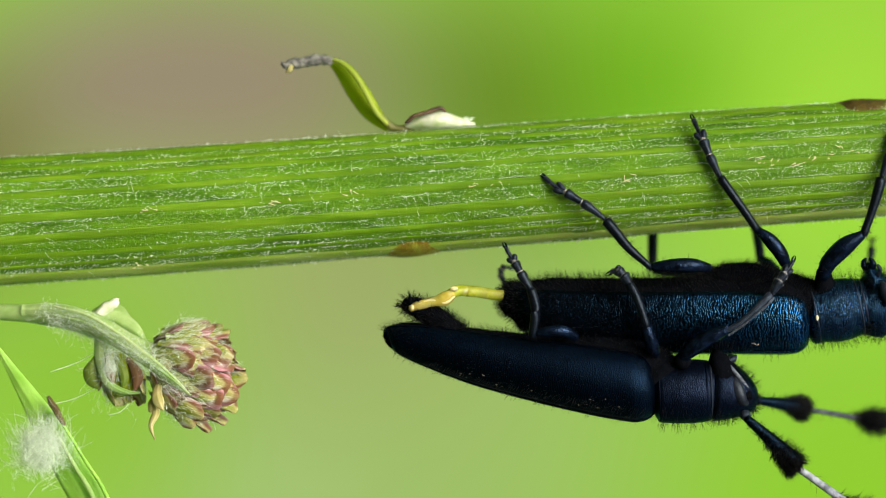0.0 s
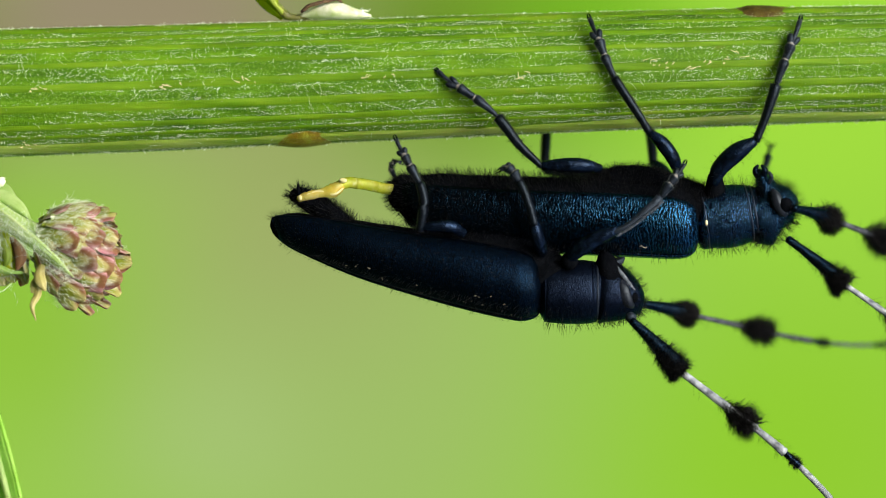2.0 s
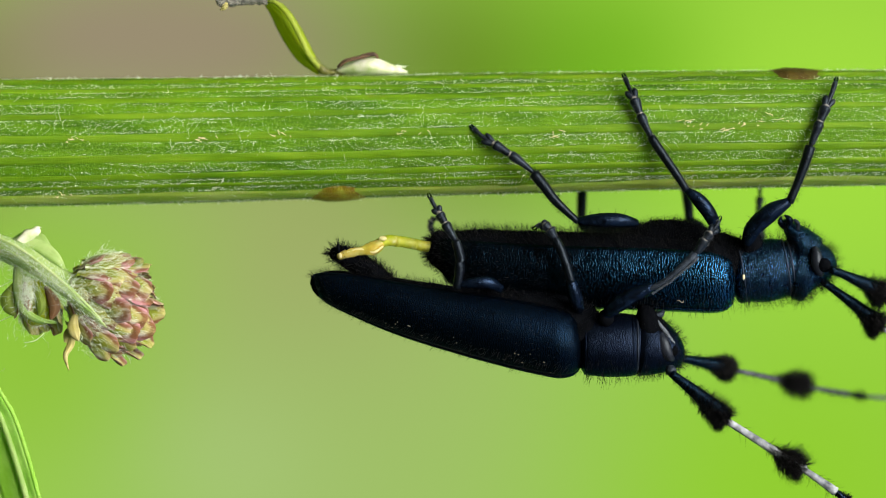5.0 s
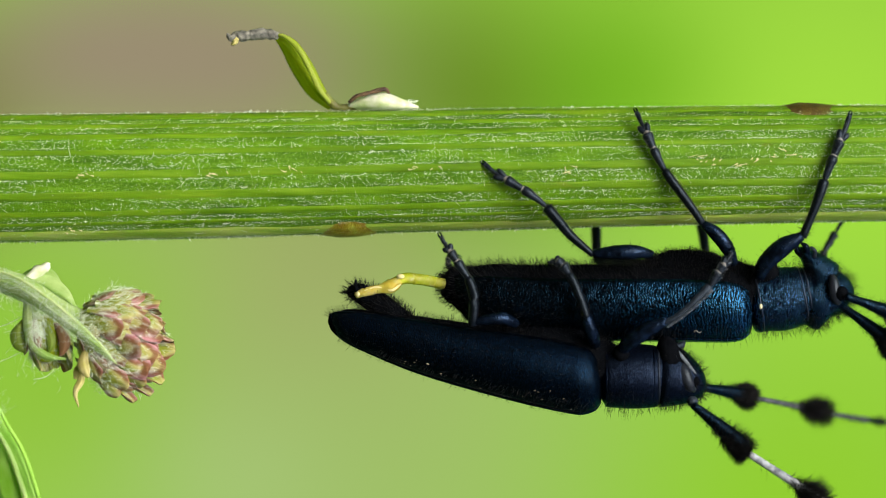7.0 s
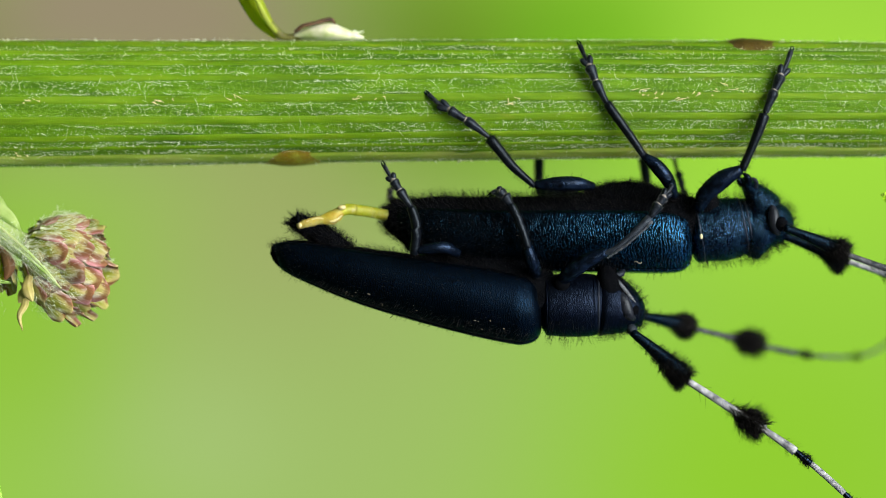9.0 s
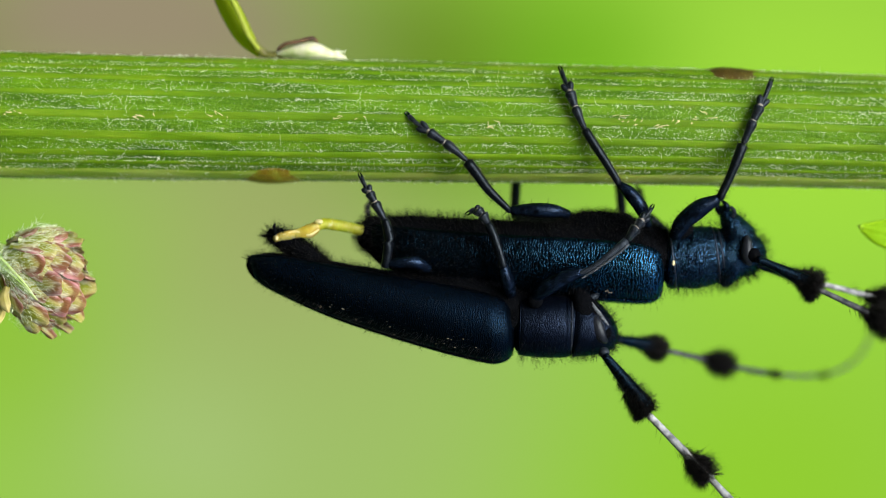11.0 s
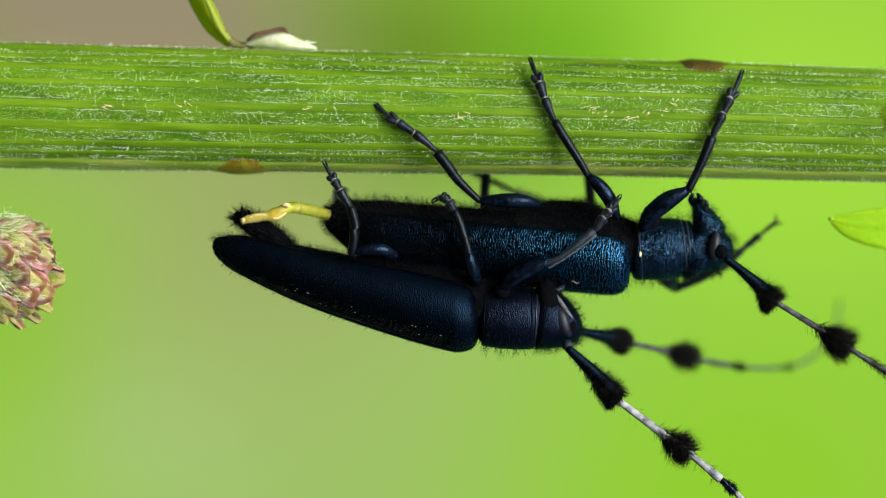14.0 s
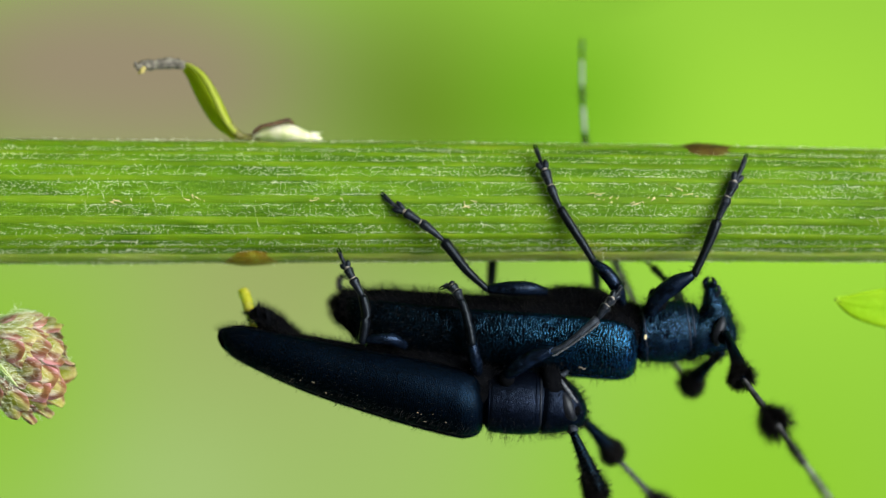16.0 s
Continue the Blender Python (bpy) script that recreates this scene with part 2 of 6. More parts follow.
def scale_material(name, ripe):
    """Flower scale: green at the base with a white felt, wine-pink towards the tip."""
    m = Mat(name, lin(150, 150, 80), 0.5, 0.0, 0.15)
    sep = m.node("ShaderNodeSeparateXYZ", Vector=m.co)
    n = m.node("ShaderNodeMath", Value=sep.outputs["X"])
    n.operation = "MULTIPLY"
    n.inputs[1].default_value = 1 / 0.0014
    wob = m.node("ShaderNodeMath", Value=n.outputs[0])
    wob.operation = "ADD"
    sh = m.node("ShaderNodeMath", Value=m.noise(2600, 3))
    sh.operation = "MULTIPLY_ADD"
    sh.inputs[1].default_value, sh.inputs[2].default_value = 0.5, -0.25
    m.put(wob.inputs[1], sh.outputs[0])
    rnd = m.t.nodes.new("ShaderNodeObjectInfo").outputs["Random"]
    yy = m.node("ShaderNodeMath", Value=sep.outputs["Y"])
    yy.operation = "MULTIPLY"
    yy.inputs[1].default_value = 1 / 0.00040
    y2 = m.node("ShaderNodeMath")
    y2.operation = "MULTIPLY"
    m.put(y2.inputs[0], yy.outputs[0])
    m.put(y2.inputs[1], yy.outputs[0])
    both = m.node("ShaderNodeMath", Value=wob.outputs[0])
    both.operation = "ADD"
    m.put(both.inputs[1], y2.outputs[0])
    drift = m.node("ShaderNodeMath", Value=rnd)
    drift.operation = "MULTIPLY_ADD"
    drift.inputs[1].default_value = 0.45
    m.put(drift.inputs[2], both.outputs[0])
    half = m.node("ShaderNodeMath", Value=drift.outputs[0])
    half.operation = "MULTIPLY"
    half.inputs[1].default_value = ripe
    col = m.ramp(half.outputs[0], (0.15, lin(112, 140, 40)), (0.46, lin(152, 166, 56)), (0.60, lin(190, 184, 120)), (0.68, lin(130, 94, 60)), (0.80, lin(138, 88, 72)), (1.0, lin(196, 140, 148)))
    felt = m.ramp(m.noise(7000, 4, m.stretched(0.25, 1, 1)), (0.49, (0, 0, 0)), (0.64, (0.8, 0.8, 0.8)))
    base_part = m.ramp(wob.outputs[0], (0.55, (1, 1, 1)), (1.0, (0.3, 0.3, 0.3)))
    col = m.mix(m.mix(1.0, felt, base_part, "MULTIPLY"), col, lin(236, 240, 226))
    m.color(col)
    m.bump(m.noise(7000, 4, m.stretched(0.2, 1, 1)), 0.00009, 1.0)
    return m.glow_through(0.18, lin(214, 196, 110)).m


SCALE = scale_material("flower_scale", 0.50)
SCALE_GREEN = scale_material("bud_scale", 0.38)
DRY = Mat("dry_petal", lin(224, 200, 160), 0.6)
DRY = DRY.color(DRY.ramp(DRY.noise(3000), (0.3, lin(186, 180, 92)), (0.7, lin(222, 212, 150)))).glow_through(0.3, lin(206, 200, 110)).m


def backdrop_material():
    """A meadow far out of focus: wide soft fields of colour that give off their own light."""
    m = bpy.data.materials.new("distant_meadow")
    m.use_nodes = True
    t = m.node_tree
    t.nodes.clear()
    co = t.nodes.new("ShaderNodeTexCoord").outputs["Object"]
    warp = t.nodes.new("ShaderNodeTexNoise")
    warp.inputs["Scale"].default_value, warp.inputs["Detail"].default_value = 9.0, 1.0
    t.links.new(co, warp.inputs["Vector"])
    wv = t.nodes.new("ShaderNodeVectorMath")
    wv.operation = "MULTIPLY_ADD"
    t.links.new(warp.outputs["Color"], wv.inputs[0])
    wv.inputs[1].default_value = (0.03, 0, 0.03)
    t.links.new(co, wv.inputs[2])

    def field(base, x, z, rx, rz, color, most=1.0):
        mp = t.nodes.new("ShaderNodeMapping")
        mp.vector_type = "TEXTURE"
        mp.inputs["Location"].default_value = (x + 0.015, 0, z + 0.015)
        mp.inputs["Scale"].default_value = (rx, 1, rz)
        t.links.new(wv.outputs[0], mp.inputs[0])
        g = t.nodes.new("ShaderNodeTexGradient")
        g.gradient_type = "QUADRATIC_SPHERE"
        t.links.new(mp.outputs[0], g.inputs[0])
        k = t.nodes.new("ShaderNodeMath")
        k.operation, k.use_clamp = "MULTIPLY", True
        k.inputs[1].default_value = most
        t.links.new(g.outputs["Fac"], k.inputs[0])
        mx = t.nodes.new("ShaderNodeMix")
        mx.data_type = "RGBA"
        t.links.new(k.outputs[0], mx.inputs[0])
        if isinstance(base, tuple):
            mx.inputs[6].default_value = base
        else:
            t.links.new(base, mx.inputs[6])
        mx.inputs[7].default_value = color
        return mx.outputs[2]

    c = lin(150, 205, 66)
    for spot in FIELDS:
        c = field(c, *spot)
    # daylight on the meadow is put in as emission; the sheet takes no light
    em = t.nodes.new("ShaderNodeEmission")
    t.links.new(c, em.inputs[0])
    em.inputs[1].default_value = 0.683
    out = t.nodes.new("ShaderNodeOutputMaterial")
    t.links.new(em.outputs[0], out.inputs[0])
    return m


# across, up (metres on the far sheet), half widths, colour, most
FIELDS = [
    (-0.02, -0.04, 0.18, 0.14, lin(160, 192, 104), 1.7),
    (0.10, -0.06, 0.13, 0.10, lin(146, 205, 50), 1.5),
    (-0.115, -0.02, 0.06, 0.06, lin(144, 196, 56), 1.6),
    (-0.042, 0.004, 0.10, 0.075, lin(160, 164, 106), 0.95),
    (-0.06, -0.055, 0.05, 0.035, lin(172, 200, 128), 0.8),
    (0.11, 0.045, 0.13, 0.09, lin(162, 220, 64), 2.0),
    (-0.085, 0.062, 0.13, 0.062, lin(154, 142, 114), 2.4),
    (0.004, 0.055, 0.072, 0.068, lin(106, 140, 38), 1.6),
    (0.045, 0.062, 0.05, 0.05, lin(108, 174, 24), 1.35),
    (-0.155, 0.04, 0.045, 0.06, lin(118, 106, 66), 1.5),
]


def ground_material():
    m = Mat("meadow_ground", (0.07, 0.12, 0.03), 0.9)
    m.color(m.ramp(m.noise(6, 6), (0.3, (0.05, 0.09, 0.02)), (0.55, (0.09, 0.16, 0.03)), (0.8, (0.14, 0.12, 0.07))))
    return m.bump(m.noise(60, 5), 0.02).m


# ---------------------------------------------------------------- building helpers
ORIGIN = {}
GROUND = -0.30


def mesh_of(name, verts, faces, smooth=True):
    me = bpy.data.meshes.new(name)
    me.from_pydata([tuple(c * MM for c in v) for v in verts], [], faces)
    if smooth:
        me.polygons.foreach_set("use_smooth", [True] * len(me.polygons))
    me.update()
    return me


def thing(name, at, label, category, group="", kind=""):
    ob = new(name)
    ob.matrix_basis = UPRIGHT @ Matrix.Translation(Vector(at) * MM)
    ob.empty_display_size = 0.001
    ORIGIN[ob] = Vector(at)
    return tagged(ob, label, category, group, kind)


def part(name, shape, material, parent, label="", origin=None, smooth=True):
    """One mesh object under a thing or a part; shape is (verts, faces) in place, origin the point it turns about."""
    o = Vector(origin if origin else ORIGIN[parent])
    verts = [(v[0] - o.x, v[1] - o.y, v[2] - o.z) for v in shape[0]]
    me = mesh_of(name, verts, shape[1], smooth)
    me.materials.append(material)
    ob = new(name, me)
    ob.parent = parent
    ob.location = (o - ORIGIN[parent]) * MM
    ORIGIN[ob] = o
    if label:
        tagged(ob, label)
    return ob


def join(*shapes):
    verts, faces = [], []
    for v, f in shapes:
        k = len(verts)
        verts += list(v)
        faces += [tuple(i + k for i in q) for q in f]
    return verts, faces


def smooth_line(points, steps):
    """Catmull-Rom through points of any width."""
    p = [np.array(q, float) for q in points]
    p = [2 * p[0] - p[1]] + p + [2 * p[-1] - p[-2]]
    out = []
    for i in range(1, len(p) - 2):
        for k in range(steps):
            u = k / steps
            out.append(0.5 * (2 * p[i] + (p[i + 1] - p[i - 1]) * u + (2 * p[i - 1] - 5 * p[i] + 4 * p[i + 1] - p[i + 2]) * u * u
                              + (3 * p[i] - p[i - 1] - 3 * p[i + 1] + p[i + 2]) * u ** 3))
    out.append(p[-2])
    return out


def sgn_pow(v, e):
    return math.copysign(abs(v) ** e, v)


def loft(stations, n=20, steps=4, up=(0, 0, 1), square=1.0, rough=0.0, seed=1):
    """A closed skin over stations (x, y, z, radius up[, radius across]); rounded ends."""
    st = smooth_line([s if len(s) == 5 else (*s, s[3]) for s in stations], steps)
    rnd = random.Random(seed)
    verts, faces = [], []
    for i, s in enumerate(st):
        tan = Vector(st[min(i + 1, len(st) - 1)][:3]) - Vector(st[max(i - 1, 0)][:3])
        tan.normalize()
        u = Vector(up) - tan * tan.dot(Vector(up))
        if u.length < 1e-3:
            u = Vector((1, 0, 0)) - tan * tan.x
        u.normalize()
        w = tan.cross(u)
        for k in range(n):
            f = 2 * math.pi * k / n
            g = 1 + rough * rnd.uniform(-1, 1)
            q = Vector(s[:3]) + u * (max(s[3], 0.005) * g * sgn_pow(math.cos(f), square)) + w * (max(s[4], 0.005) * g * sgn_pow(math.sin(f), square))
            verts.append(tuple(q))
    m = len(st)
    for i in range(m - 1):
        for k in range(n):
            faces.append((i * n + k, i * n + (k + 1) % n, (i + 1) * n + (k + 1) % n, (i + 1) * n + k))
    for end, sgn in ((0, -1), (m - 1, 1)):
        s = st[end]
        tan = Vector(st[1][:3]) - Vector(st[0][:3]) if end == 0 else Vector(st[-1][:3]) - Vector(st[-2][:3])
        tan.normalize()
        tip = Vector(s[:3]) + tan * sgn * min(abs(s[3]), abs(s[4])) * 0.45
        verts.append(tuple(tip))
        for k in range(n):
            a, b = end * n + k, end * n + (k + 1) % n
            faces.append((b, a, len(verts) - 1) if end == 0 else (a, b, len(verts) - 1))
    return verts, faces


def tube(points, n=8, steps=4, **more):
    return loft(points, n, steps, **more)


def half_shell(stations, dorsal, f0, f1, thick=0.10, n=16, steps=5, axis=(1, 0, 0)):
    """A curved wing case: part of a ring from angle f0 to f1 off the dorsal way, with thickness."""
    st = smooth_line([s if len(s) == 5 else (*s, s[3]) for s in stations], steps)
    verts, faces = [], []
    row = 2 * (n + 1)
    for i, s in enumerate(st):
        tan = Vector(axis).normalized()
        d = Vector(dorsal) - tan * tan.dot(Vector(dorsal))
        d.normalize()
        w = tan.cross(d)
        if w.y > 0:
            w = -w
        ring = []
        for k in range(n + 1):
            f = radians(f0 + (f1 - f0) * k / n)
            # a low bead along the outer edge
            g = 1.0 + 0.022 * math.exp(-((k - n + 0.6) / 0.8) ** 2)
            ring.append((d * math.cos(f) * s[3] + w * math.sin(f) * s[4]) * g)
        for q in ring:
            verts.append(tuple(Vector(s[:3]) + q))
        for q in reversed(ring):
            verts.append(tuple(Vector(s[:3]) + q * max(0.3, 1 - thick / max(s[3], 0.05))))
    m = len(st)
    for i in range(m - 1):
        for k in range(row):
            faces.append((i * row + k, i * row + (k + 1) % row, (i + 1) * row + (k + 1) % row, (i + 1) * row + k))
    faces.append(tuple(range(row)))
    faces.append(tuple(reversed(range((m - 1) * row, m * row))))
    return verts, faces


def hair_shape(roots, length, radius, seed=1, lean=(0, 0, 0), spread=0.35, curl=0.15):
    """Thin three-sided bristles; roots are (point, way)."""
    rnd = random.Random(seed)
    verts, faces = [], []
    for p, way in roots:
        w = Vector(way) + Vector(lean) + Vector([rnd.gauss(0, spread) for _ in range(3)])
        w.normalize()
        a = w.orthogonal().normalized()
        b = w.cross(a)
        l = length * rnd.uniform(0.55, 1.2)
        k = len(verts)
        p = Vector(p) - w * radius
        bend = a * l * rnd.uniform(-curl, curl) + b * l * rnd.uniform(-curl, curl)
        for j in range(3):
            f = 2.0944 * j
            verts.append(tuple(p + (a * math.cos(f) + b * math.sin(f)) * radius))
        mid = p + w * l * 0.55 + bend * 0.35
        for j in range(3):
            f = 2.0944 * j
            verts.append(tuple(mid + (a * math.cos(f) + b * math.sin(f)) * radius * 0.7))
        verts.append(tuple(p + w * l + bend))
        for j in range(3):
            j2 = (j + 1) % 3
            faces += [(k + j, k + j2, k + 3 + j2, k + 3 + j), (k + 3 + j, k + 3 + j2, k + 6)]
    return verts, faces


def skin_roots(shape, count, seed=1, keep=None):
    """Random places on a skin with its outward way."""
    rnd = random.Random(seed)
    v, f = shape
    mid = sum((Vector(q) for q in v), Vector()) / len(v)
    out = []
    areas = []
    for q in f:
        a, b, c = Vector(v[q[0]]), Vector(v[q[1]]), Vector(v[q[2]])
        areas.append((b - a).cross(c - a).length + 1e-9)
    picks = rnd.choices(range(len(f)), areas, k=count)
    for i in picks:
        q = [Vector(v[j]) for j in f[i][:4]]
        n = (q[1] - q[0]).cross(q[2] - q[0])
        if n.length < 1e-9:
            continue
        n.normalize()
        u, w = rnd.random(), rnd.random()
        p = q[0].lerp(q[1], u).lerp(q[-1].lerp(q[2], u), w)
        if keep is None or keep(p, n):
            out.append((p, n))
    return out


def outward(shape):
    """Turn a closed skin so that its faces look out."""
    v, f = shape
    vol = 0
    for q in f:
        a = Vector(v[q[0]])
        for j in range(1, len(q) - 1):
            vol += a.dot(Vector(v[q[j]]).cross(Vector(v[q[j + 1]])))
    return (v, f) if vol > 0 else (v, [tuple(reversed(q)) for q in f])


def ellipsoid(c, rx, ry, rz, n=14, m=10):
    verts, faces = [], []
    for i in range(1, m):
        a = math.pi * i / m
        for k in range(n):
            f = 2 * math.pi * k / n
            verts.append((c[0] + rx * math.sin(a) * math.cos(f), c[1] + ry * math.sin(a) * math.sin(f), c[2] + rz * math.cos(a)))
    top, bottom = len(verts), len(verts) + 1
    verts += [(c[0], c[1], c[2] + rz), (c[0], c[1], c[2] - rz)]
    for i in range(m - 2):
        for k in range(n):
            faces.append((i * n + k, (i + 1) * n + k, (i + 1) * n + (k + 1) % n, i * n + (k + 1) % n))
    for k in range(n):
        faces.append((top, k, (k + 1) % n))
        faces.append((bottom, (m - 2) * n + (k + 1) % n, (m - 2) * n + k))
    return verts, faces


def blade(spine, widths, across, fold=0.15, thick=0.06, n=8, steps=6):
    """A leaf: a spine, half widths, the way across, folded along the midrib."""
    st = smooth_line([(*p, w) for p, w in zip(spine, widths)], steps)
    verts, faces = [], []
    row = 2 * (n + 1)
    for i, s in enumerate(st):
        tan = Vector(st[min(i + 1, len(st) - 1)][:3]) - Vector(st[max(i - 1, 0)][:3])
        tan.normalize()
        w = Vector(across) - tan * tan.dot(Vector(across))
        w.normalize()
        nrm = tan.cross(w)
        for side in (1, -1):
            order = range(n + 1) if side == 1 else reversed(range(n + 1))
            for k in order:
                u = 2 * k / n - 1
                q = Vector(s[:3]) + w * u * max(s[3], 0.01) + nrm * (fold * abs(u) * s[3] + side * thick * (1 - 0.8 * abs(u)) + 0.02 * math.sin(9 * u))
                verts.append(tuple(q))
    m = len(st)
    for i in range(m - 1):
        for k in range(row):
            faces.append((i * row + k, i * row + (k + 1) % row, (i + 1) * row + (k + 1) % row, (i + 1) * row + k))
    faces.append(tuple(range(row)))
    faces.append(tuple(reversed(range((m - 1) * row, m * row))))
    return outward((verts, faces))


# ---------------------------------------------------------------- surroundings
def surroundings():
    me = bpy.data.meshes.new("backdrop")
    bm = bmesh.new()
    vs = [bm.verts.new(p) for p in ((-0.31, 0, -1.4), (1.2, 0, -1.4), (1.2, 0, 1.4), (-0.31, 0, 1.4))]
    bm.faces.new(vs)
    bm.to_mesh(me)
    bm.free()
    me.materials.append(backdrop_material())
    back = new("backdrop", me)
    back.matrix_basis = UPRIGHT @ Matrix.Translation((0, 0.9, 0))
    tagged(back, "blurred green and brown meadow far behind the stem", "backdrop", kind="structure")
    me = bpy.data.meshes.new("ground")
    bm = bmesh.new()
    bmesh.ops.create_grid(bm, x_segments=40, y_segments=40, size=60)
    for v in bm.verts:
        v.co.z = 0.03 * noise.noise(v.co * 0.13) if v.co.length > 3 else 0.0
    bm.to_mesh(me)
    bm.free()
    me.materials.append(ground_material())
    ground = new("ground", me)
    ground.location = (0, 0, GROUND)
    tagged(ground, "grassy meadow ground under the plants", "ground", kind="structure")


def meadow_grass():
    """Unseen tall grass added all round the plant to darken what the shells reflect; it leaves free the gap through
    which the camera looks at the far meadow.
    """
    rnd = random.Random(12)
    verts, faces = [], []
    while len(faces) < 4 * 9000:
        r, f = math.sqrt(rnd.uniform(0.3 ** 2, 2.2 ** 2)), rnd.uniform(0, 2 * math.pi)
        x, y = r * math.cos(f), r * math.sin(f)
        if abs(x) < 0.32 and -0.32 < y < 1.05:
            continue
        h = rnd.uniform(0.28, 0.78) * (0.75 + 0.25 * min(1, r))
        w = rnd.uniform(0.004, 0.012)
        a = rnd.uniform(0, 6.283)
        side = (math.cos(a) * w, math.sin(a) * w)
        lean = (rnd.gauss(0, 0.10), rnd.gauss(0, 0.10))
        k = len(verts)
        for u, t in ((0, 1.0), (0.35, 1.0), (0.7, 0.75), (0.92, 0.35)):
            cx, cy, z = x + lean[0] * u * u, y + lean[1] * u * u, GROUND + h * (u - 0.12 * u ** 3)
            verts += [(cx - side[0] * t, cy - side[1] * t, z), (cx + side[0] * t, cy + side[1] * t, z)]
        verts.append((x + lean[0], y + lean[1], GROUND + h * 0.9))
        for q in range(3):
            b = k + 2 * q
            faces.append((b, b + 1, b + 3, b + 2))
        faces.append((k + 6, k + 7, k + 8))
    me = bpy.data.meshes.new("meadow_grass")
    me.from_pydata(verts, [], faces)
    m = Mat("grass_blade", (0.06, 0.11, 0.02), 0.5)
    rand = m.t.nodes.new("ShaderNodeNewGeometry").outputs["Random Per Island"]
    m.color(m.ramp(rand, (0.0, (0.035, 0.07, 0.012)), (0.6, (0.075, 0.14, 0.025)), (1.0, (0.15, 0.15, 0.06))))
    me.materials.append(m.m)
    tagged(new("meadow_grass", me), "unseen tall green meadow grass round the plant, added to darken reflections", "grass", kind="stuff")


surroundings()
meadow_grass()

# ---------------------------------------------------------------- the plant stem
AXIS_Y = 2.05
STEM_A, STEM_B = (-46.41, 2.05, 3.73, 2.57), (45.03, 2.05, 7.26, 1.92)


def stem_at(x):
    """Centre and radius of the stem at x."""
    u = max(-1.2, min(1.6, (x - STEM_A[0]) / (STEM_B[0] - STEM_A[0])))
    bow = 0.10 * math.sin(x * 0.16 + 0.4)
    return AXIS_Y, STEM_A[2] + (STEM_B[2] - STEM_A[2]) * u + bow * 0.4, STEM_A[3] + (STEM_B[3] - STEM_A[3]) * u


def stem_point(x, f, lift=0.0):
    """On the stem's skin at angle f from the camera's side, upwards positive."""
    y, z, r = stem_at(x)
    return Vector((x, y - (r + lift) * math.cos(f), z + (r + lift) * math.sin(f)))


def build_stem():
    stem = thing("plant_stem", stem_point(0, -math.pi / 2), "ribbed pale green herb stem with fine white hairs", "plant stem")
    n = 180
    verts, faces = [], []
    # close rings where the stem is seen, wide ones down to the ground and up to the top
    xs = [-300 + 21 * i for i in range(12)] + [-46 + 90 * i / 130 for i in range(131)] + [44 + 10 * i for i in range(1, 9)]
    m = len(xs) - 1
    for x in xs:
        for k in range(n):
            f = 2 * math.pi * k / n
            p = stem_point(x, f, -0.05 + 0.03 * noise.noise(Vector((x * 0.25, math.cos(f) * 3, math.sin(f) * 3))))
            verts.append(tuple(p))
    for i in range(m):
        for k in range(n):
            faces.append((i * n + k, i * n + (k + 1) % n, (i + 1) * n + (k + 1) % n, (i + 1) * n + k))
    faces += [tuple(range(n)), tuple(reversed(range(m * n, m * n + n)))]
    part("stem_core", outward((verts, faces)), STEM_GROOVE, stem)
    rnd = random.Random(4)
    # angle up from the middle of the face and half width, in degrees; the hidden back repeats evenly
    bands = [(70, 11.0), (37, 3.8), (21, 3.4), (0.6, 4.4), (-18.7, 4.6), (-36, 4.2), (-67, 11.5), (51, 3.6), (-48, 2.6)]
    bands += [(94 + 19 * k, 4.5) for k in range(1, 9)]
    ribs = [radians(a) for a, _ in bands]
    for (_, wide_), f in zip(bands, ribs):
        half = radians(wide_)
        seed = rnd.random() * 50
        verts, faces = [], []
        c = 7
        for x in xs:
            sway = radians(1.3) * noise.noise(Vector((x * 0.12, seed, 0)))
            wide = half * (1 + 0.25 * noise.noise(Vector((x * 0.4, seed, 5))))
            for k in range(c):
                u = 2 * k / (c - 1) - 1
                verts.append(tuple(stem_point(x, f + sway + wide * u, -0.09 + 0.07 * (1 - u ** 4) ** 0.5 + 0.012 * noise.noise(Vector((x * 2, seed, u))))))
        for i in range(m):
            for k in range(c - 1):
                faces.append((i * c + k, i * c + k + 1, (i + 1) * c + k + 1, (i + 1) * c + k))
        part("rib", outward((verts, faces)), STEM_PALE if _ == -67 else STEM_RIB, stem)
    roots = []
    edges = [g + q * radians(w_ + 0.5) for (a_, w_), g in zip(bands, ribs) for q in (1, -1) if abs(a_) < 80]
    for i in range(76000):
        x = rnd.uniform(-24, 26)
        if i % 4 == 0:
            f = rnd.choice(edges) + rnd.gauss(0, 0.006)
            if noise.noise(Vector((x * 0.35, f * 9, 7))) < rnd.uniform(-0.5, 0.3):
                continue
        elif i % 22 == 1:
            f = rnd.choice((1, -1)) * rnd.uniform(1.2, 1.62)
        else:
            f = rnd.uniform(-1.4, 1.4)
            inside = any(abs(f - g) < radians(w_) for (a_, w_), g in zip(bands, ribs))
            if inside and rnd.random() < 0.95:
                continue
            if f > 0.55 and rnd.random() < 0.45:
                continue
            if not inside and noise.noise(Vector((x * 0.5, f * 34, 0))) < rnd.uniform(-0.4, 0.3):
                continue
        nrm = Vector((0, -math.cos(f), math.sin(f)))
        side = Vector((rnd.choice((-1, 1)) * rnd.uniform(0.3, 1.8), 0, rnd.gauss(0, 0.6)))
        roots.append((stem_point(x, f, -0.05), nrm * 0.8 + side))
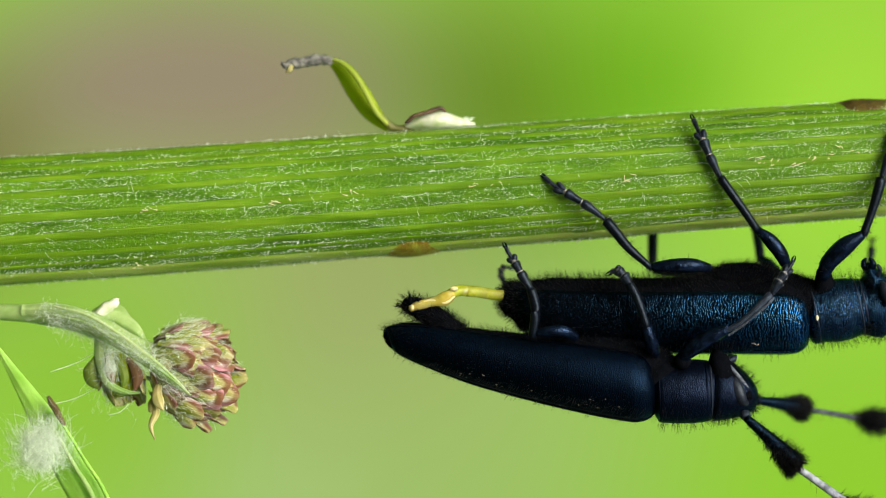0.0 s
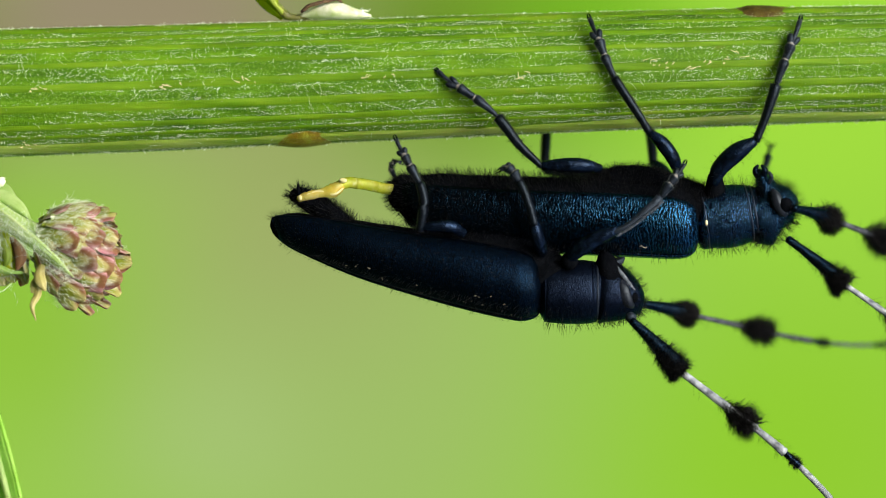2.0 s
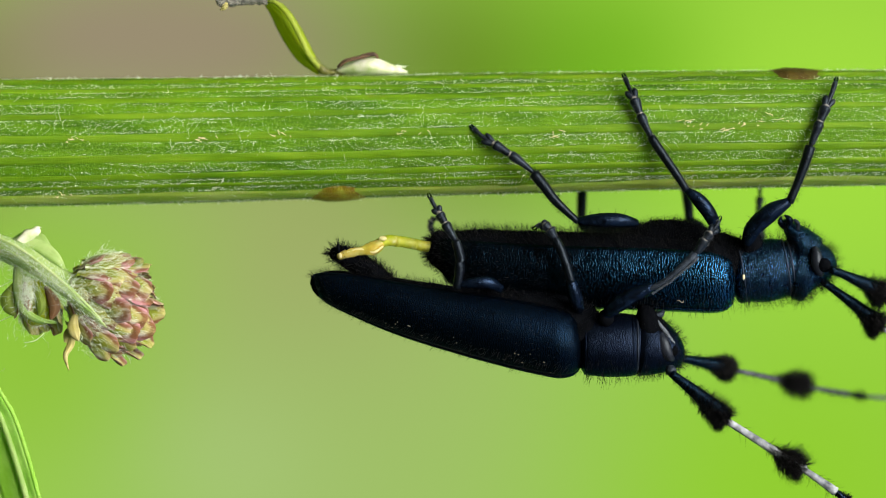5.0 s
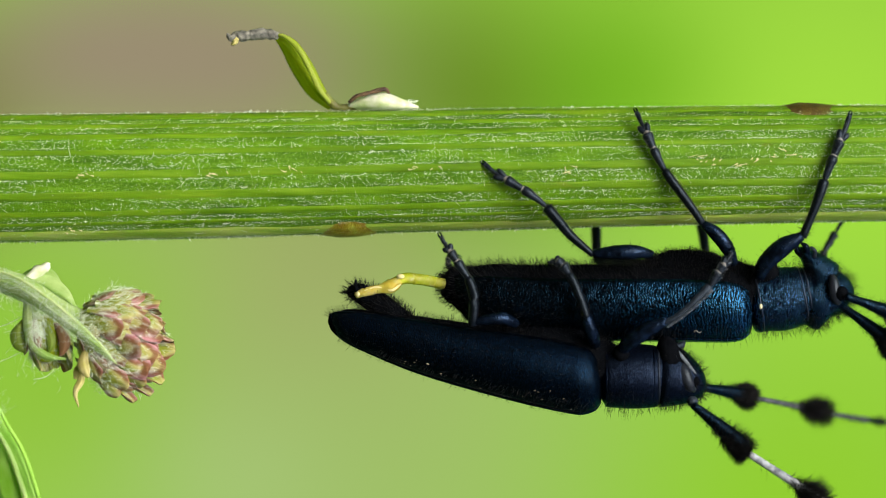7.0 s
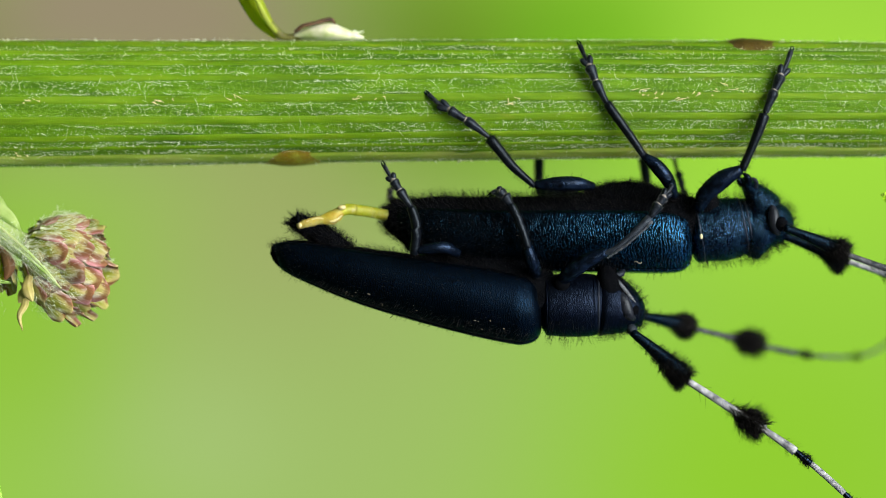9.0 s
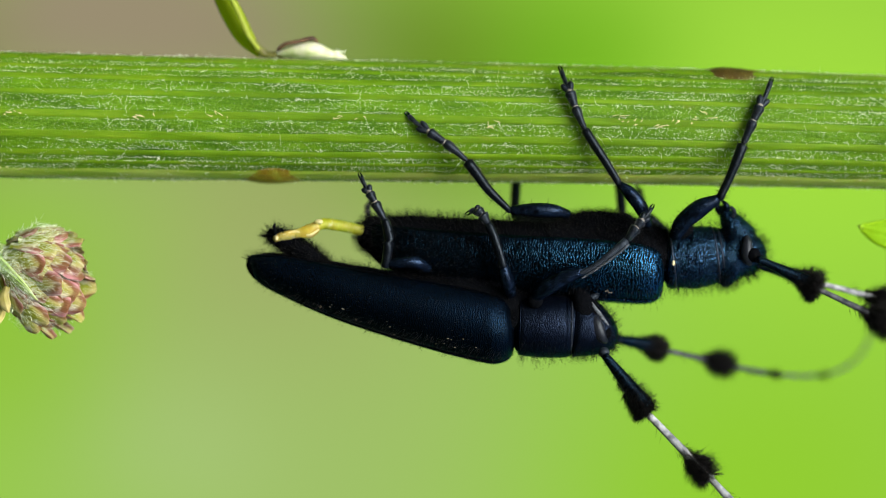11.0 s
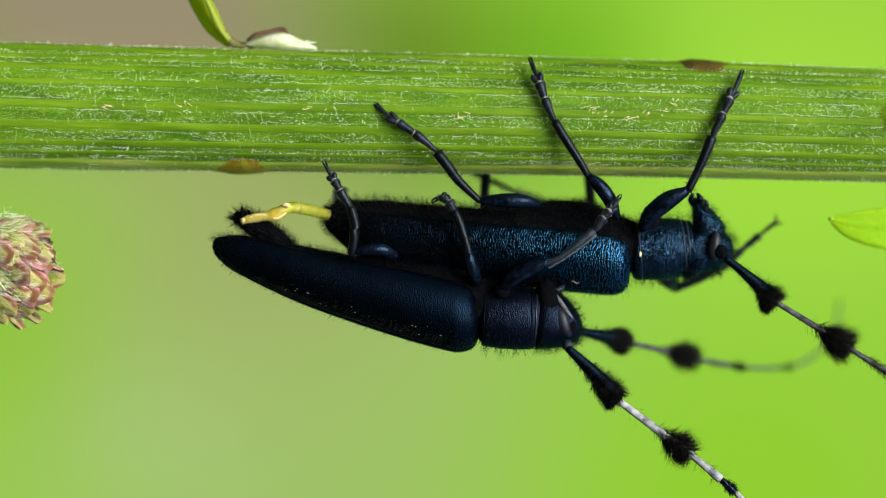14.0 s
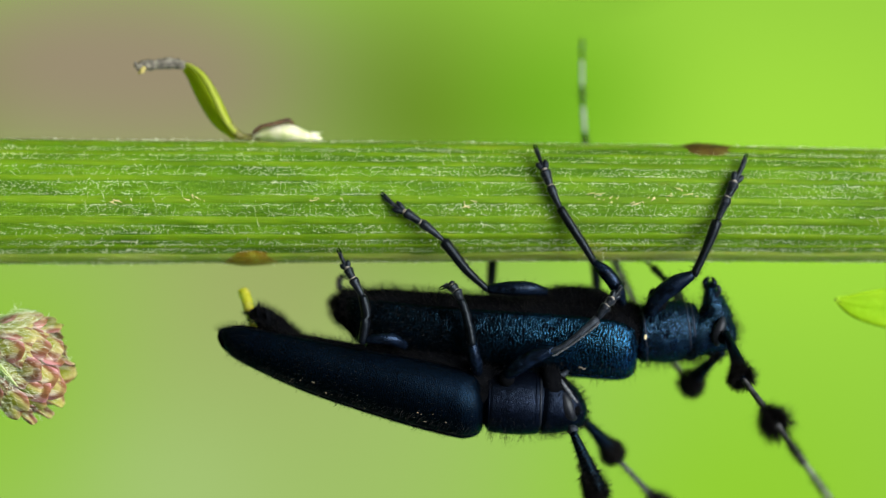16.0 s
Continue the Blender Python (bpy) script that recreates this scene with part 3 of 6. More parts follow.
    fuzz = part("fine_hair", hair_shape(roots, 0.075, 0.0085, 3, spread=0.6, curl=0.8), DOWN, stem, "fine white plant hairs")
    fuzz["kind"] = "stuff"
    roots = []
    for _ in range(700):
        cx, cf = rnd.uniform(-24, 26), rnd.choice(edges + [rnd.uniform(-1.3, 1.3)] * 8)
        for _ in range(rnd.randint(1, 5)):
            roots.append((stem_point(cx + rnd.gauss(0, 0.1), cf + rnd.gauss(0, 0.012), -0.03), (rnd.gauss(0, 1), -0.5, rnd.gauss(0, 0.6))))
    tufts = part("hair_tuft", hair_shape(roots, 0.085, 0.013, 8, spread=0.5, curl=0.8), DOWN, stem, "scattered tufts of thicker white hairs")
    tufts["kind"] = "stuff"
    roots = [(stem_point(rnd.uniform(-24, 26), rnd.uniform(-1.3, 1.3), -0.02), (rnd.gauss(0, 1), -0.6, rnd.gauss(0, 1))) for _ in range(240)]
    longer = part("long_hair", hair_shape(roots, 0.3, 0.0075, 9, spread=0.5, curl=1.2), DOWN, stem, "loose curled white hairs")
    longer["kind"] = "stuff"
    roots = [(stem_point(rnd.uniform(-24, 26), s * rnd.uniform(1.35, 1.7), -0.02), (rnd.gauss(0, 0.4), 0, s)) for s in (1, -1) for _ in range(70)]
    knobs = part("edge_hair", hair_shape(roots, 0.10, 0.026, 5, spread=0.3), DOWN, stem, "short white bristles along the rim")
    knobs["kind"] = "stuff"
    # ochre flecks of dust along one rib
    flecks = []
    for cx, cz in FLECKS:
        y, z, r = stem_at(cx)
        for _ in range(5):
            x, zz = cx + rnd.gauss(0, 0.28), cz + rnd.gauss(0, 0.06)
            f = math.asin(max(-0.99, min(0.99, (zz - z) / r)))
            q = stem_point(x, f, -0.01)
            flecks.append(tube([(q.x, q.y, q.z, 0.008), (q.x + rnd.gauss(0, 0.05), q.y - 0.02, q.z + rnd.gauss(0, 0.03), rnd.uniform(0.014, 0.028)), (q.x + rnd.gauss(0, 0.12), q.y - 0.01, q.z + rnd.gauss(0, 0.06), 0.008)], 5, 2))
    d = part("dust_fleck", join(*flecks), SPECK, stem, "tiny ochre flecks")
    d["kind"] = "stuff"
    return stem


FLECKS = [(-2.04, 5.48), (-6.48, 5.28), (8.42, 5.92), (9.32, 5.90), (-13.98, 4.98), (9.96, 6.06),
          (3.12, 5.50), (-9.28, 5.12), (10.92, 6.32), (7.92, 6.02), (-14.48, 2.98)]
stem = build_stem()


def lens_scar(name, x, sgn, half, high, material, label, peak=0.0, turn=82):
    """A cracked lens-shaped scar that swells out of the rim of the stem, highest at peak."""
    n, m = 40, 12
    verts, faces = [], []
    for i in range(n + 1):
        u = 2 * i / n - 1
        k = (1 - abs(u - peak) / (1 + abs(peak))) if (u - peak) * peak < 0 else max(0.0, 1 - abs(u - peak) / (1 - abs(peak)))
        rise = high * max(0.0, math.sin(k * math.pi / 2)) ** 1.3
        wide = radians(30) * (0.12 + 0.88 * max(0.0, 1 - u * u) ** 0.6)
        for j in range(m + 1):
            v = 2 * j / m - 1
            bumpy = 0.014 * noise.noise(Vector((u * 6, v * 4, half))) + 0.008 * noise.noise(Vector((u * 17, v * 9, half)))
            verts.append(tuple(stem_point(x + half * u, sgn * (radians(turn) + wide * v), -0.06 + (rise + bumpy) * (1 - v * v) ** 0.5)))
    for i in range(n):
        for j in range(m):
            a = i * (m + 1) + j
            faces.append((a, a + 1, a + m + 2, a + m + 1))
    return part(name, (verts, faces), material, stem, label)


lens_scar("scar", 11.96, 1, 1.15, 0.12, SCAR, "brown lens-shaped scar on the rim", -0.25)
lens_scar("scar", -4.48, -1, 1.15, 0.13, SCAR_AMBER, "amber lens-shaped scar under the rim", -0.1)


def build_bud():
    c = (-3.53, 2.05, 7.81)
    b = part("bud", loft([(c[0] - 1.15, 2.0, c[2] - 0.1, 0.08, 0.2), (c[0] - 0.6, 2.0, c[2] + 0.02, 0.24, 0.5), (c[0] + 0.1, 2.0, c[2] + 0.1, 0.34, 0.7),
                             (c[0] + 0.8, 2.0, c[2] + 0.0, 0.22, 0.5), (c[0] + 1.4, 2.0, c[2] - 0.08, 0.05, 0.15)], 14, 4, rough=0.03), BUD, stem, "small white leaf bud in the axil")
    part("crust", tube([(-4.62, 1.60, 7.84, 0.06), (-4.33, 1.50, 8.07, 0.08), (-3.87, 1.50, 8.20, 0.07), (-3.37, 1.60, 8.34, 0.09), (-3.17, 1.70, 8.21, 0.04)], 7, 4, rough=0.2), CRUST, b, "torn brown rim")
    roots = [(Vector((c[0] + 0.9 + 0.4 * random.Random(i).random(), 1.9, c[2] + 0.1)), (1, 0, 0.6)) for i in range(26)]
    w = part("fine_hair", hair_shape(roots, 0.16, 0.012, 3), DOWN, b)
    w["kind"] = "stuff"


def build_curled_bract():
    body = blade([(-5.27, 1.90, 7.64), (-5.87, 1.80, 8.25), (-6.37, 1.70, 9.03), (-6.81, 1.60, 9.74), (-7.22, 1.60, 10.14)], [0.14, 0.34, 0.40, 0.33, 0.17], (0.85, -0.25, 0.5), fold=0.4, thick=0.05)
    b = part("bract", body, BRACT, stem, "curled yellow-green bract with a withered tip")
    part("bract_edge", tube([(-5.19, 1.90, 7.69, 0.08), (-5.68, 1.60, 8.27, 0.10), (-6.01, 1.40, 8.91, 0.10), (-6.39, 1.30, 9.59, 0.10), (-6.89, 1.40, 10.09, 0.08), (-7.35, 1.60, 10.22, 0.06)], 8, 4), BRACT_ROLL, b, "pale rolled edge")
    part("bract_base", tube([(-5.53, 1.90, 8.13, 0.14), (-5.28, 1.90, 7.81, 0.16), (-4.99, 1.90, 7.67, 0.14), (-4.54, 1.90, 7.68, 0.12), (-4.18, 1.90, 7.75, 0.08)], 8, 4, rough=0.1), CRUST_GREEN, b, "brownish shrivelled base")
    part("withered_tip", tube([(-7.22, 1.60, 10.18, 0.16), (-7.77, 1.60, 10.23, 0.20), (-8.31, 1.50, 10.15, 0.18), (-8.68, 1.50, 10.10, 0.20), (-8.91, 1.40, 10.04, 0.12), (-9.04, 1.40, 10.20, 0.04)], 9, 4, rough=0.18), WITHERED, b, "dried grey tip")
    part("withered_fray", tube([(-8.67, 1.40, 10.05, 0.10), (-8.77, 1.40, 9.88, 0.10), (-8.88, 1.40, 9.80, 0.04)], 6, 3, rough=0.2), DRY, b)


build_bud()
build_curled_bract()

# ---------------------------------------------------------------- flower head and leaves


def build_flower():
    base = (-13.82, 0.60, -0.13)
    fl = thing("flower_head", (-47.62, 2.00, 3.88), "half-open thistle-like flower head with wine-tipped green scales", "flower")
    part("stalk", tube([(-47.62, 2.00, 3.88, 0.33), (-41.35, 1.60, 2.19, 0.32), (-31.15, 1.40, 1.40, 0.30), (-22.21, 1.20, 1.60, 0.28), (-19.35, 1.00, 1.46, 0.28), (-17.30, 0.80, 1.26, 0.40), (-15.86, 0.70, 0.81, 0.44), (-14.73, 0.60, 0.25, 0.30), (-13.61, 0.60, -0.43, 0.48)], 12, 5, rough=0.03), STALK, fl, "pale green downy stalk")
    part("leaf_bract", blade([(-18.60, 0.55, 1.52), (-17.40, 0.30, 1.44), (-16.18, -0.10, 1.04), (-14.89, -0.60, 0.24), (-13.85, -0.90, -0.53), (-13.03, -1.00, -1.21), (-12.49, -0.90, -1.69)], [0.20, 0.32, 0.36, 0.29, 0.22, 0.14, 0.02], (0.6, -0.05, 0.75), fold=-0.35), STALK, fl, "narrow pale green bract")
    # two raised lines run down the bract, and a fur of short hairs covers it
    for q in (0.16, -0.16):
        line = [(-17.40, 0.14, 1.46 + q, 0.05), (-16.12, -0.26, 1.10 + q, 0.06), (-14.83, -0.74, 0.30 + q, 0.06), (-13.80, -1.02, -0.47 + q * 0.7, 0.05), (-12.98, -1.08, -1.16 + q * 0.3, 0.04), (-12.50, -0.94, -1.68, 0.02)]
        part("bract_vein", tube(line, 7, 4), BRACT_EDGE if q > 0 else STALK, fl, "pale raised vein of the bract")
    centre, axis = Vector((-12.86, 0.70, -0.81)), Vector((0.93, -0.12, -0.25)).normalized()
    part("receptacle", ellipsoid(centre, 1.25, 1.25, 1.45), BRACT, fl)
    # a few bent and frayed shapes of scale, shared by all
    st, n = 10, 8
    row = 2 * (n + 1)

    def scale_shape(k):
        wave = random.Random(70 + k)
        curl, twist, blunt = wave.uniform(-0.12, 0.16), wave.uniform(-0.35, 0.35), wave.uniform(0.28, 0.5)
        v, f = [], []
        for i in range(st + 1):
            u = 1 - (1 - i / st) ** 1.6
            w = 0.43 * min(1.0, 0.5 + u * 1.2) * max(0.0, 1 - max(0.0, (u - 0.55) / 0.45) ** 2.2) ** blunt + 0.004
            for side in (1, -1):
                for q in (range(n + 1) if side == 1 else reversed(range(n + 1))):
                    q = 2 * q / n - 1
                    fray = 0.10 * noise.noise(Vector((u * 5 + 9 * k, q * 2, 3))) * abs(q)
                    z = 0.16 * math.sin(u * 2.5) + curl * u ** 3 - 0.34 * w * q * q + twist * u * q * w + 0.05 * noise.noise(Vector((u * 4, q * 2.5, 5.0 + k)))
                    v.append((u * 1.4 + fray, q * (w + fray), z + side * min(0.03, 0.2 * w) * (1 - 0.8 * abs(q))))
        for i in range(st):
            for q in range(row):
                f.append((i * row + q, i * row + (q + 1) % row, (i + 1) * row + (q + 1) % row, (i + 1) * row + q))
        f += [tuple(range(row)), tuple(reversed(range(st * row, st * row + row)))]
        return mesh_of("flower_scale", *outward((v, f)))

    ripe, green = [], []
    for k in range(12):
        shape = scale_shape(k)
        shape.materials.append(SCALE if k < 7 else SCALE_GREEN)
        (ripe if k < 7 else green).append(shape)
    rnd = random.Random(8)
    side1 = axis.orthogonal().normalized()
    side2 = axis.cross(side1)

    wool = []

    def scale_at(p, x_way, out_way, size, shapes=ripe):
        z = out_way - x_way * out_way.dot(x_way)
        z.normalize()
        y = z.cross(x_way)
        ob = new("flower_scale", rnd.choice(shapes))
        ob.parent = fl
        for _ in range(48):
            u = rnd.uniform(0.1, 0.8)
            q = p + (x_way * u * 1.4 + y * rnd.gauss(0, 0.13) + z * (0.2 * math.sin(u * 2.5) + 0.01)) * size
            wool.append((q, x_way * 1.6 + z * 0.35))
        rot = Matrix((x_way, y, z)).transposed().to_4x4()
        ob.matrix_basis = Matrix.Translation((p - ORIGIN[fl]) * MM) @ rot @ Matrix.Diagonal((size, size, size, 1))

    rings = 7
    for j in range(rings):
        a = radians(146 - j * 19.5)
        count = max(6, round(19 * math.sin(a)))
        for k in range(count):
            g = 2 * math.pi * (k + 0.5 * (j % 2)) / count + rnd.gauss(0, 0.08)
            ring = side1 * math.cos(g) + side2 * math.sin(g)
            out = axis * math.cos(a) + ring * math.sin(a)
            p = centre + Vector((out.x * 1.12, out.y * 1.2, out.z * 1.55))
            x_way = (axis * 1.0 + ring * (0.46 - 0.11 * j) + Vector([rnd.gauss(0, 0.2) for _ in range(3)])).normalized()
            scale_at(p - x_way * rnd.uniform(0.2, 0.42), x_way, ring + Vector([rnd.gauss(0, 0.25) for _ in range(3)]), rnd.uniform(0.72, 1.14))
    # the smaller side bud
    c2 = Vector((-15.13, 0.30, -0.86))
    part("side_bud", ellipsoid(c2, 0.7, 0.7, 0.85), BRACT, fl, "small green side bud")
    part("side_stalk", tube([(-15.89, 0.60, 0.83, 0.20), (-15.71, 0.40, 0.13, 0.20), (-15.28, 0.30, -0.47, 0.28)], 8, 4), STALK, fl)
    ax2 = Vector((0.35, -0.3, -0.9)).normalized()
    s1 = ax2.orthogonal().normalized()
    s2 = ax2.cross(s1)
    for j in range(3):
        a = radians(125 - j * 30)
        for k in range(8):
            g = 2 * math.pi * (k + 0.5 * (j % 2)) / 8
            ring = s1 * math.cos(g) + s2 * math.sin(g)
            out = ax2 * math.cos(a) + ring * math.sin(a)
            x_way = (ax2 + ring * (0.4 - 0.2 * j)).normalized()
            if out.y > -0.35:
                scale_at(c2 + out * 0.6 - x_way * 0.3, x_way, ring, rnd.uniform(0.7, 0.95), green)
    # long curved bracts close over its face, with wool between them
    for pts, ws, stuff, label in (
            ([(-15.82, 0.30, 0.70), (-15.78, -0.20, -0.28), (-15.50, -0.55, -1.10), (-14.90, -0.62, -1.50), (-14.32, -0.50, -1.56)], [0.16, 0.17, 0.15, 0.12, 0.04], STALK, "pale green bract clasping the bud"),
            ([(-15.95, 0.10, -0.22), (-16.12, -0.15, -0.62), (-16.06, -0.20, -1.05), (-15.82, -0.20, -1.34)], [0.10, 0.25, 0.24, 0.06], BRACT_OLIVE, "olive green bract"),
            ([(-15.20, -0.25, -0.20), (-14.98, -0.52, -0.62), (-14.88, -0.58, -1.02), (-14.98, -0.50, -1.40)], [0.08, 0.17, 0.17, 0.04], BRACT_OLIVE, "olive green bract"),
            ([(-14.78, -0.15, -0.30), (-14.50, -0.42, -0.72), (-14.42, -0.46, -1.08), (-14.54, -0.38, -1.44)], [0.08, 0.20, 0.21, 0.06], DRY_WINE, "wine-brown bract"),
            ([(-15.50, -0.20, -0.18), (-15.42, -0.48, -0.60), (-15.34, -0.54, -0.98), (-15.30, -0.46, -1.36)], [0.06, 0.13, 0.14, 0.04], DRY_WINE, "wine-brown bract")):
        part("bud_leaf", blade(pts, ws, (1, 0.0, 0.2), fold=-0.45, thick=0.05), stuff, fl, label)
    # a second stalk bud with a pale dry tip behind
    for pts, ws in (([(-16.09, 0.90, 1.01), (-15.38, 0.80, 1.04), (-14.69, 0.70, 0.71), (-14.16, 0.70, 0.26)], [0.1, 0.34, 0.3, 0.04]), ([(-16.33, 1.20, 0.96), (-15.84, 1.20, 1.34), (-15.24, 1.10, 1.31), (-14.65, 1.00, 0.84)], [0.1, 0.24, 0.3, 0.05])):
        part("bud_bract", blade(pts, ws, (0.3, -0.2, 0.9), fold=-0.5, thick=0.08), STALK, fl)
    part("dry_tip", tube([(-16.02, 0.90, 1.21, 0.10), (-15.70, 0.90, 1.42, 0.20), (-15.30, 0.90, 1.67, 0.18), (-15.18, 0.90, 1.79, 0.08), (-15.22, 0.90, 1.51, 0.04)], 8, 4, rough=0.22), BUD, fl, "dry whitish bud tip")
    part("dry_petal", blade([(-13.87, -0.40, -1.83), (-13.79, -0.50, -2.27), (-13.98, -0.50, -2.73), (-13.86, -0.40, -3.23)], [0.12, 0.14, 0.09, 0.02], (1, 0.0, 0.1), fold=-0.3), DRY, fl, "dry drooping straw petal")
    for pts, ws in (([(-13.67, -0.50, -1.27), (-13.72, -0.70, -1.63), (-13.63, -0.75, -1.94), (-13.51, -0.70, -2.18)], [0.12, 0.2, 0.19, 0.05]), ([(-13.65, -0.30, -1.63), (-13.87, -0.40, -1.93), (-13.94, -0.40, -2.27)], [0.15, 0.2, 0.12])):
        part("straw_scale", blade(pts, ws, (1, 0.0, 0.15), fold=-0.3), DRY, fl, "dry straw-yellow outer scale")
    roots = []
    for _ in range(900):
        g, a = rnd.uniform(0, 6.28), radians(rnd.uniform(40, 112))
        ring = side1 * math.cos(g) + side2 * math.sin(g)
        out = axis * math.cos(a) + ring * math.sin(a)
        roots.append((centre + Vector((out.x * 1.22, out.y * 1.3, out.z * 1.62)) * rnd.choice((1.0, 1.08, 1.16, 1.22)), out * 0.5 + axis * 1.2))
    for _ in range(900):
        p = c2 + Vector([rnd.gauss(0, 0.5) for _ in range(3)])
        roots.append((p, (p - c2)))
    for _ in range(700):
        p = Vector((rnd.gauss(-15.36, 0.13), rnd.uniform(-0.62, -0.45), rnd.gauss(-0.52, 0.3)))
        roots.append((p, (rnd.gauss(0, 0.6), -0.4, -1.0)))
    strap = smooth_line([(-18.0, 0.2, 1.5), (-16.18, -0.32, 1.04), (-14.89, -0.80, 0.24), (-13.85, -1.08, -0.53), (-12.6, -1.05, -1.6)], 50)
    for p in strap:
        for _ in range(5):
            roots.append((Vector(p) + Vector((0.15, 0, 0.2)) * rnd.gauss(0, 0.8), (rnd.gauss(0, 0.8), -0.6, rnd.gauss(0, 0.8))))
    for _ in range(1100):
        u = rnd.random()
        p = Vector((-17.67, 0.60, 1.19)).lerp(Vector((-13.75, 0.00, -0.33)), u) + Vector((0, -0.2, rnd.gauss(0, 0.25)))
        roots.append((p, (0.5, -0.6, rnd.gauss(0, 0.8))))
    w = part("scale_wool", hair_shape(wool, 0.24, 0.0058, 15, spread=0.5, curl=0.7), DOWN, fl, "white wool lying on the scales")
    w["kind"] = "stuff"
    w = part("felt_hair", hair_shape(roots, 0.27, 0.0048, 5, spread=0.6, curl=0.9), DOWN, fl, "white woolly hairs")
    w["kind"] = "stuff"
    threads = [tube([(-17.57, 0.20, -0.72, 0.01), (-16.59, 0.30, -0.40, 0.01), (-15.99, 0.30, -0.08, 0.01)], 4, 4), tube([(-17.95, 0.20, -1.93, 0.01), (-16.75, 0.20, -1.70, 0.01), (-15.66, 0.20, -1.18, 0.01)], 4, 4),
               tube([(-15.51, 0.00, -2.31, 0.01), (-15.11, 0.00, -2.22, 0.01), (-14.82, 0.10, -1.96, 0.01)], 4, 4)]
    part("loose_thread", join(*threads), DOWN, fl, "loose white woolly threads")


build_flower()


def build_leaves():
    a = thing("grass_plant", (-300, 2.0, -30.65), "thin green culm bearing a narrow bright green leaf", "grass plant")
    z0 = -30.65
    part("culm", tube([(-300, 2.0, z0, 0.9), (-150, 2.0, z0, 0.9), (-40, 2.0, z0, 0.8), (30, 2.0, z0 + 0.5, 0.7), (90, 2.5, z0 + 2, 0.4)], 12, 8), LEAF, a)
    lf = part("leaf_blade", blade([(-14.71, 2.00, -30.65), (-13.30, 0.20, -25.22), (-13.42, -0.60, -19.09), (-14.37, -0.60, -12.72), (-15.13, -0.60, -8.94), (-16.20, -0.60, -5.59), (-16.97, -0.50, -4.12), (-17.90, -0.40, -2.29), (-19.45, -0.20, 0.32)], [0.5, 0.6, 0.6, 0.68, 0.66, 0.62, 0.56, 0.45, 0.05], (0.95, -0.15, 0.35), fold=0.12), LEAF, a)
    part("leaf_rim", tube([(-12.75, -0.90, -19.04, 0.06), (-13.70, -0.90, -12.59, 0.08), (-14.48, -0.90, -8.76, 0.08), (-15.53, -0.90, -5.30, 0.08), (-16.34, -0.80, -3.84, 0.06), (-17.40, -0.60, -2.07, 0.06)], 6, 5), LEAF, lf, "raised leaf edge")
    part("leaf_rib", tube([(-13.23, -0.85, -19.05, 0.08), (-14.18, -0.85, -12.66, 0.12), (-14.92, -0.85, -8.84, 0.12), (-15.97, -0.85, -5.46, 0.10), (-16.74, -0.75, -4.00, 0.08), (-17.72, -0.60, -2.21, 0.05)], 7, 5, rough=0.05), STALK, lf, "pale midrib")
    part("brown_spot", tube([(-17.57, -0.80, -1.57, 0.06), (-17.28, -0.90, -2.07, 0.14), (-17.00, -0.90, -2.60, 0.06)], 7, 4, rough=0.2), SCAR, lf, "brown withered spot")
    roots = [(Vector((-17.77, -1.60, -3.50)) + Vector([random.Random(i * 3 + k).gauss(0, 0.42) for k in range(3)]), (0, -0.2, 1)) for i in range(1400)]
    w = part("woolly_tuft", hair_shape(roots, 0.9, 0.006, 5, spread=0.8, curl=0.6), DOWN, lf, "white woolly tuft on the leaf")
    w["kind"] = "stuff"
    b = thing("side_leaf", (33.47, 2.00, 7.05), "small fresh green leaf with a reddish tip", "leaf")
    lb = part("leaf_blade", blade([(16.89, 1.80, 2.70), (17.69, 1.80, 2.53), (19.05, 1.90, 2.52), (20.73, 2.10, 2.77), (22.83, 2.40, 3.17), (26.52, 2.40, 3.86), (30.97, 2.20, 5.00), (33.66, 2.00, 7.27)], [0.12, 0.50, 0.80, 0.92, 0.75, 0.25, 0.2, 0.2], (0.1, -0.15, 1), fold=0.06), LEAF_BRIGHT, b)
    part("leaf_tip", tube([(16.81, 1.80, 2.73, 0.03), (16.96, 1.80, 2.68, 0.06), (17.17, 1.80, 2.61, 0.04)], 6, 3), SCAR, lb, "reddish tip")
    p = stem_point(18.89, 0.1, 0.0)
    part("node_mark", loft([(p.x - 0.7, p.y + 0.12, p.z, 0.25, 0.06), (p.x - 0.3, p.y + 0.08, p.z - 0.05, 0.6, 0.12), (p.x + 0.6, p.y + 0.06, p.z, 0.78, 0.16), (p.x + 2.0, p.y + 0.12, p.z, 0.4, 0.08)], 16, 4, rough=0.02), NODE, stem, "swollen greenish leaf node")


build_leaves()

# ---------------------------------------------------------------- beetles


def limb(name, pieces, parent, origin, label="", bristles=0, seed=1, hair_len=0.32):
    """A jointed leg: the first piece is the part, the rest hang under it. pieces: (name, points, material)."""
    first = None
    for nm, pts, mat in pieces:
        shape = outward(tube(pts, 10, 4))
        if nm == "tibia" and mat is LEG:
            mat = SHIN_BLACK
        if first is None:
            first = part(name, shape, mat, parent, label, origin)
        else:
            part(nm, shape, mat, first)
        if bristles and nm in ("femur", "tibia"):
            w = part("bristles", hair_shape(skin_roots(shape, bristles * (4 if nm == "tibia" else 1), seed), hair_len * (0.6 if nm == "tibia" else 0.8), 0.006, seed, spread=0.3), HAIR, first)
            w["kind"] = "stuff"
    return first


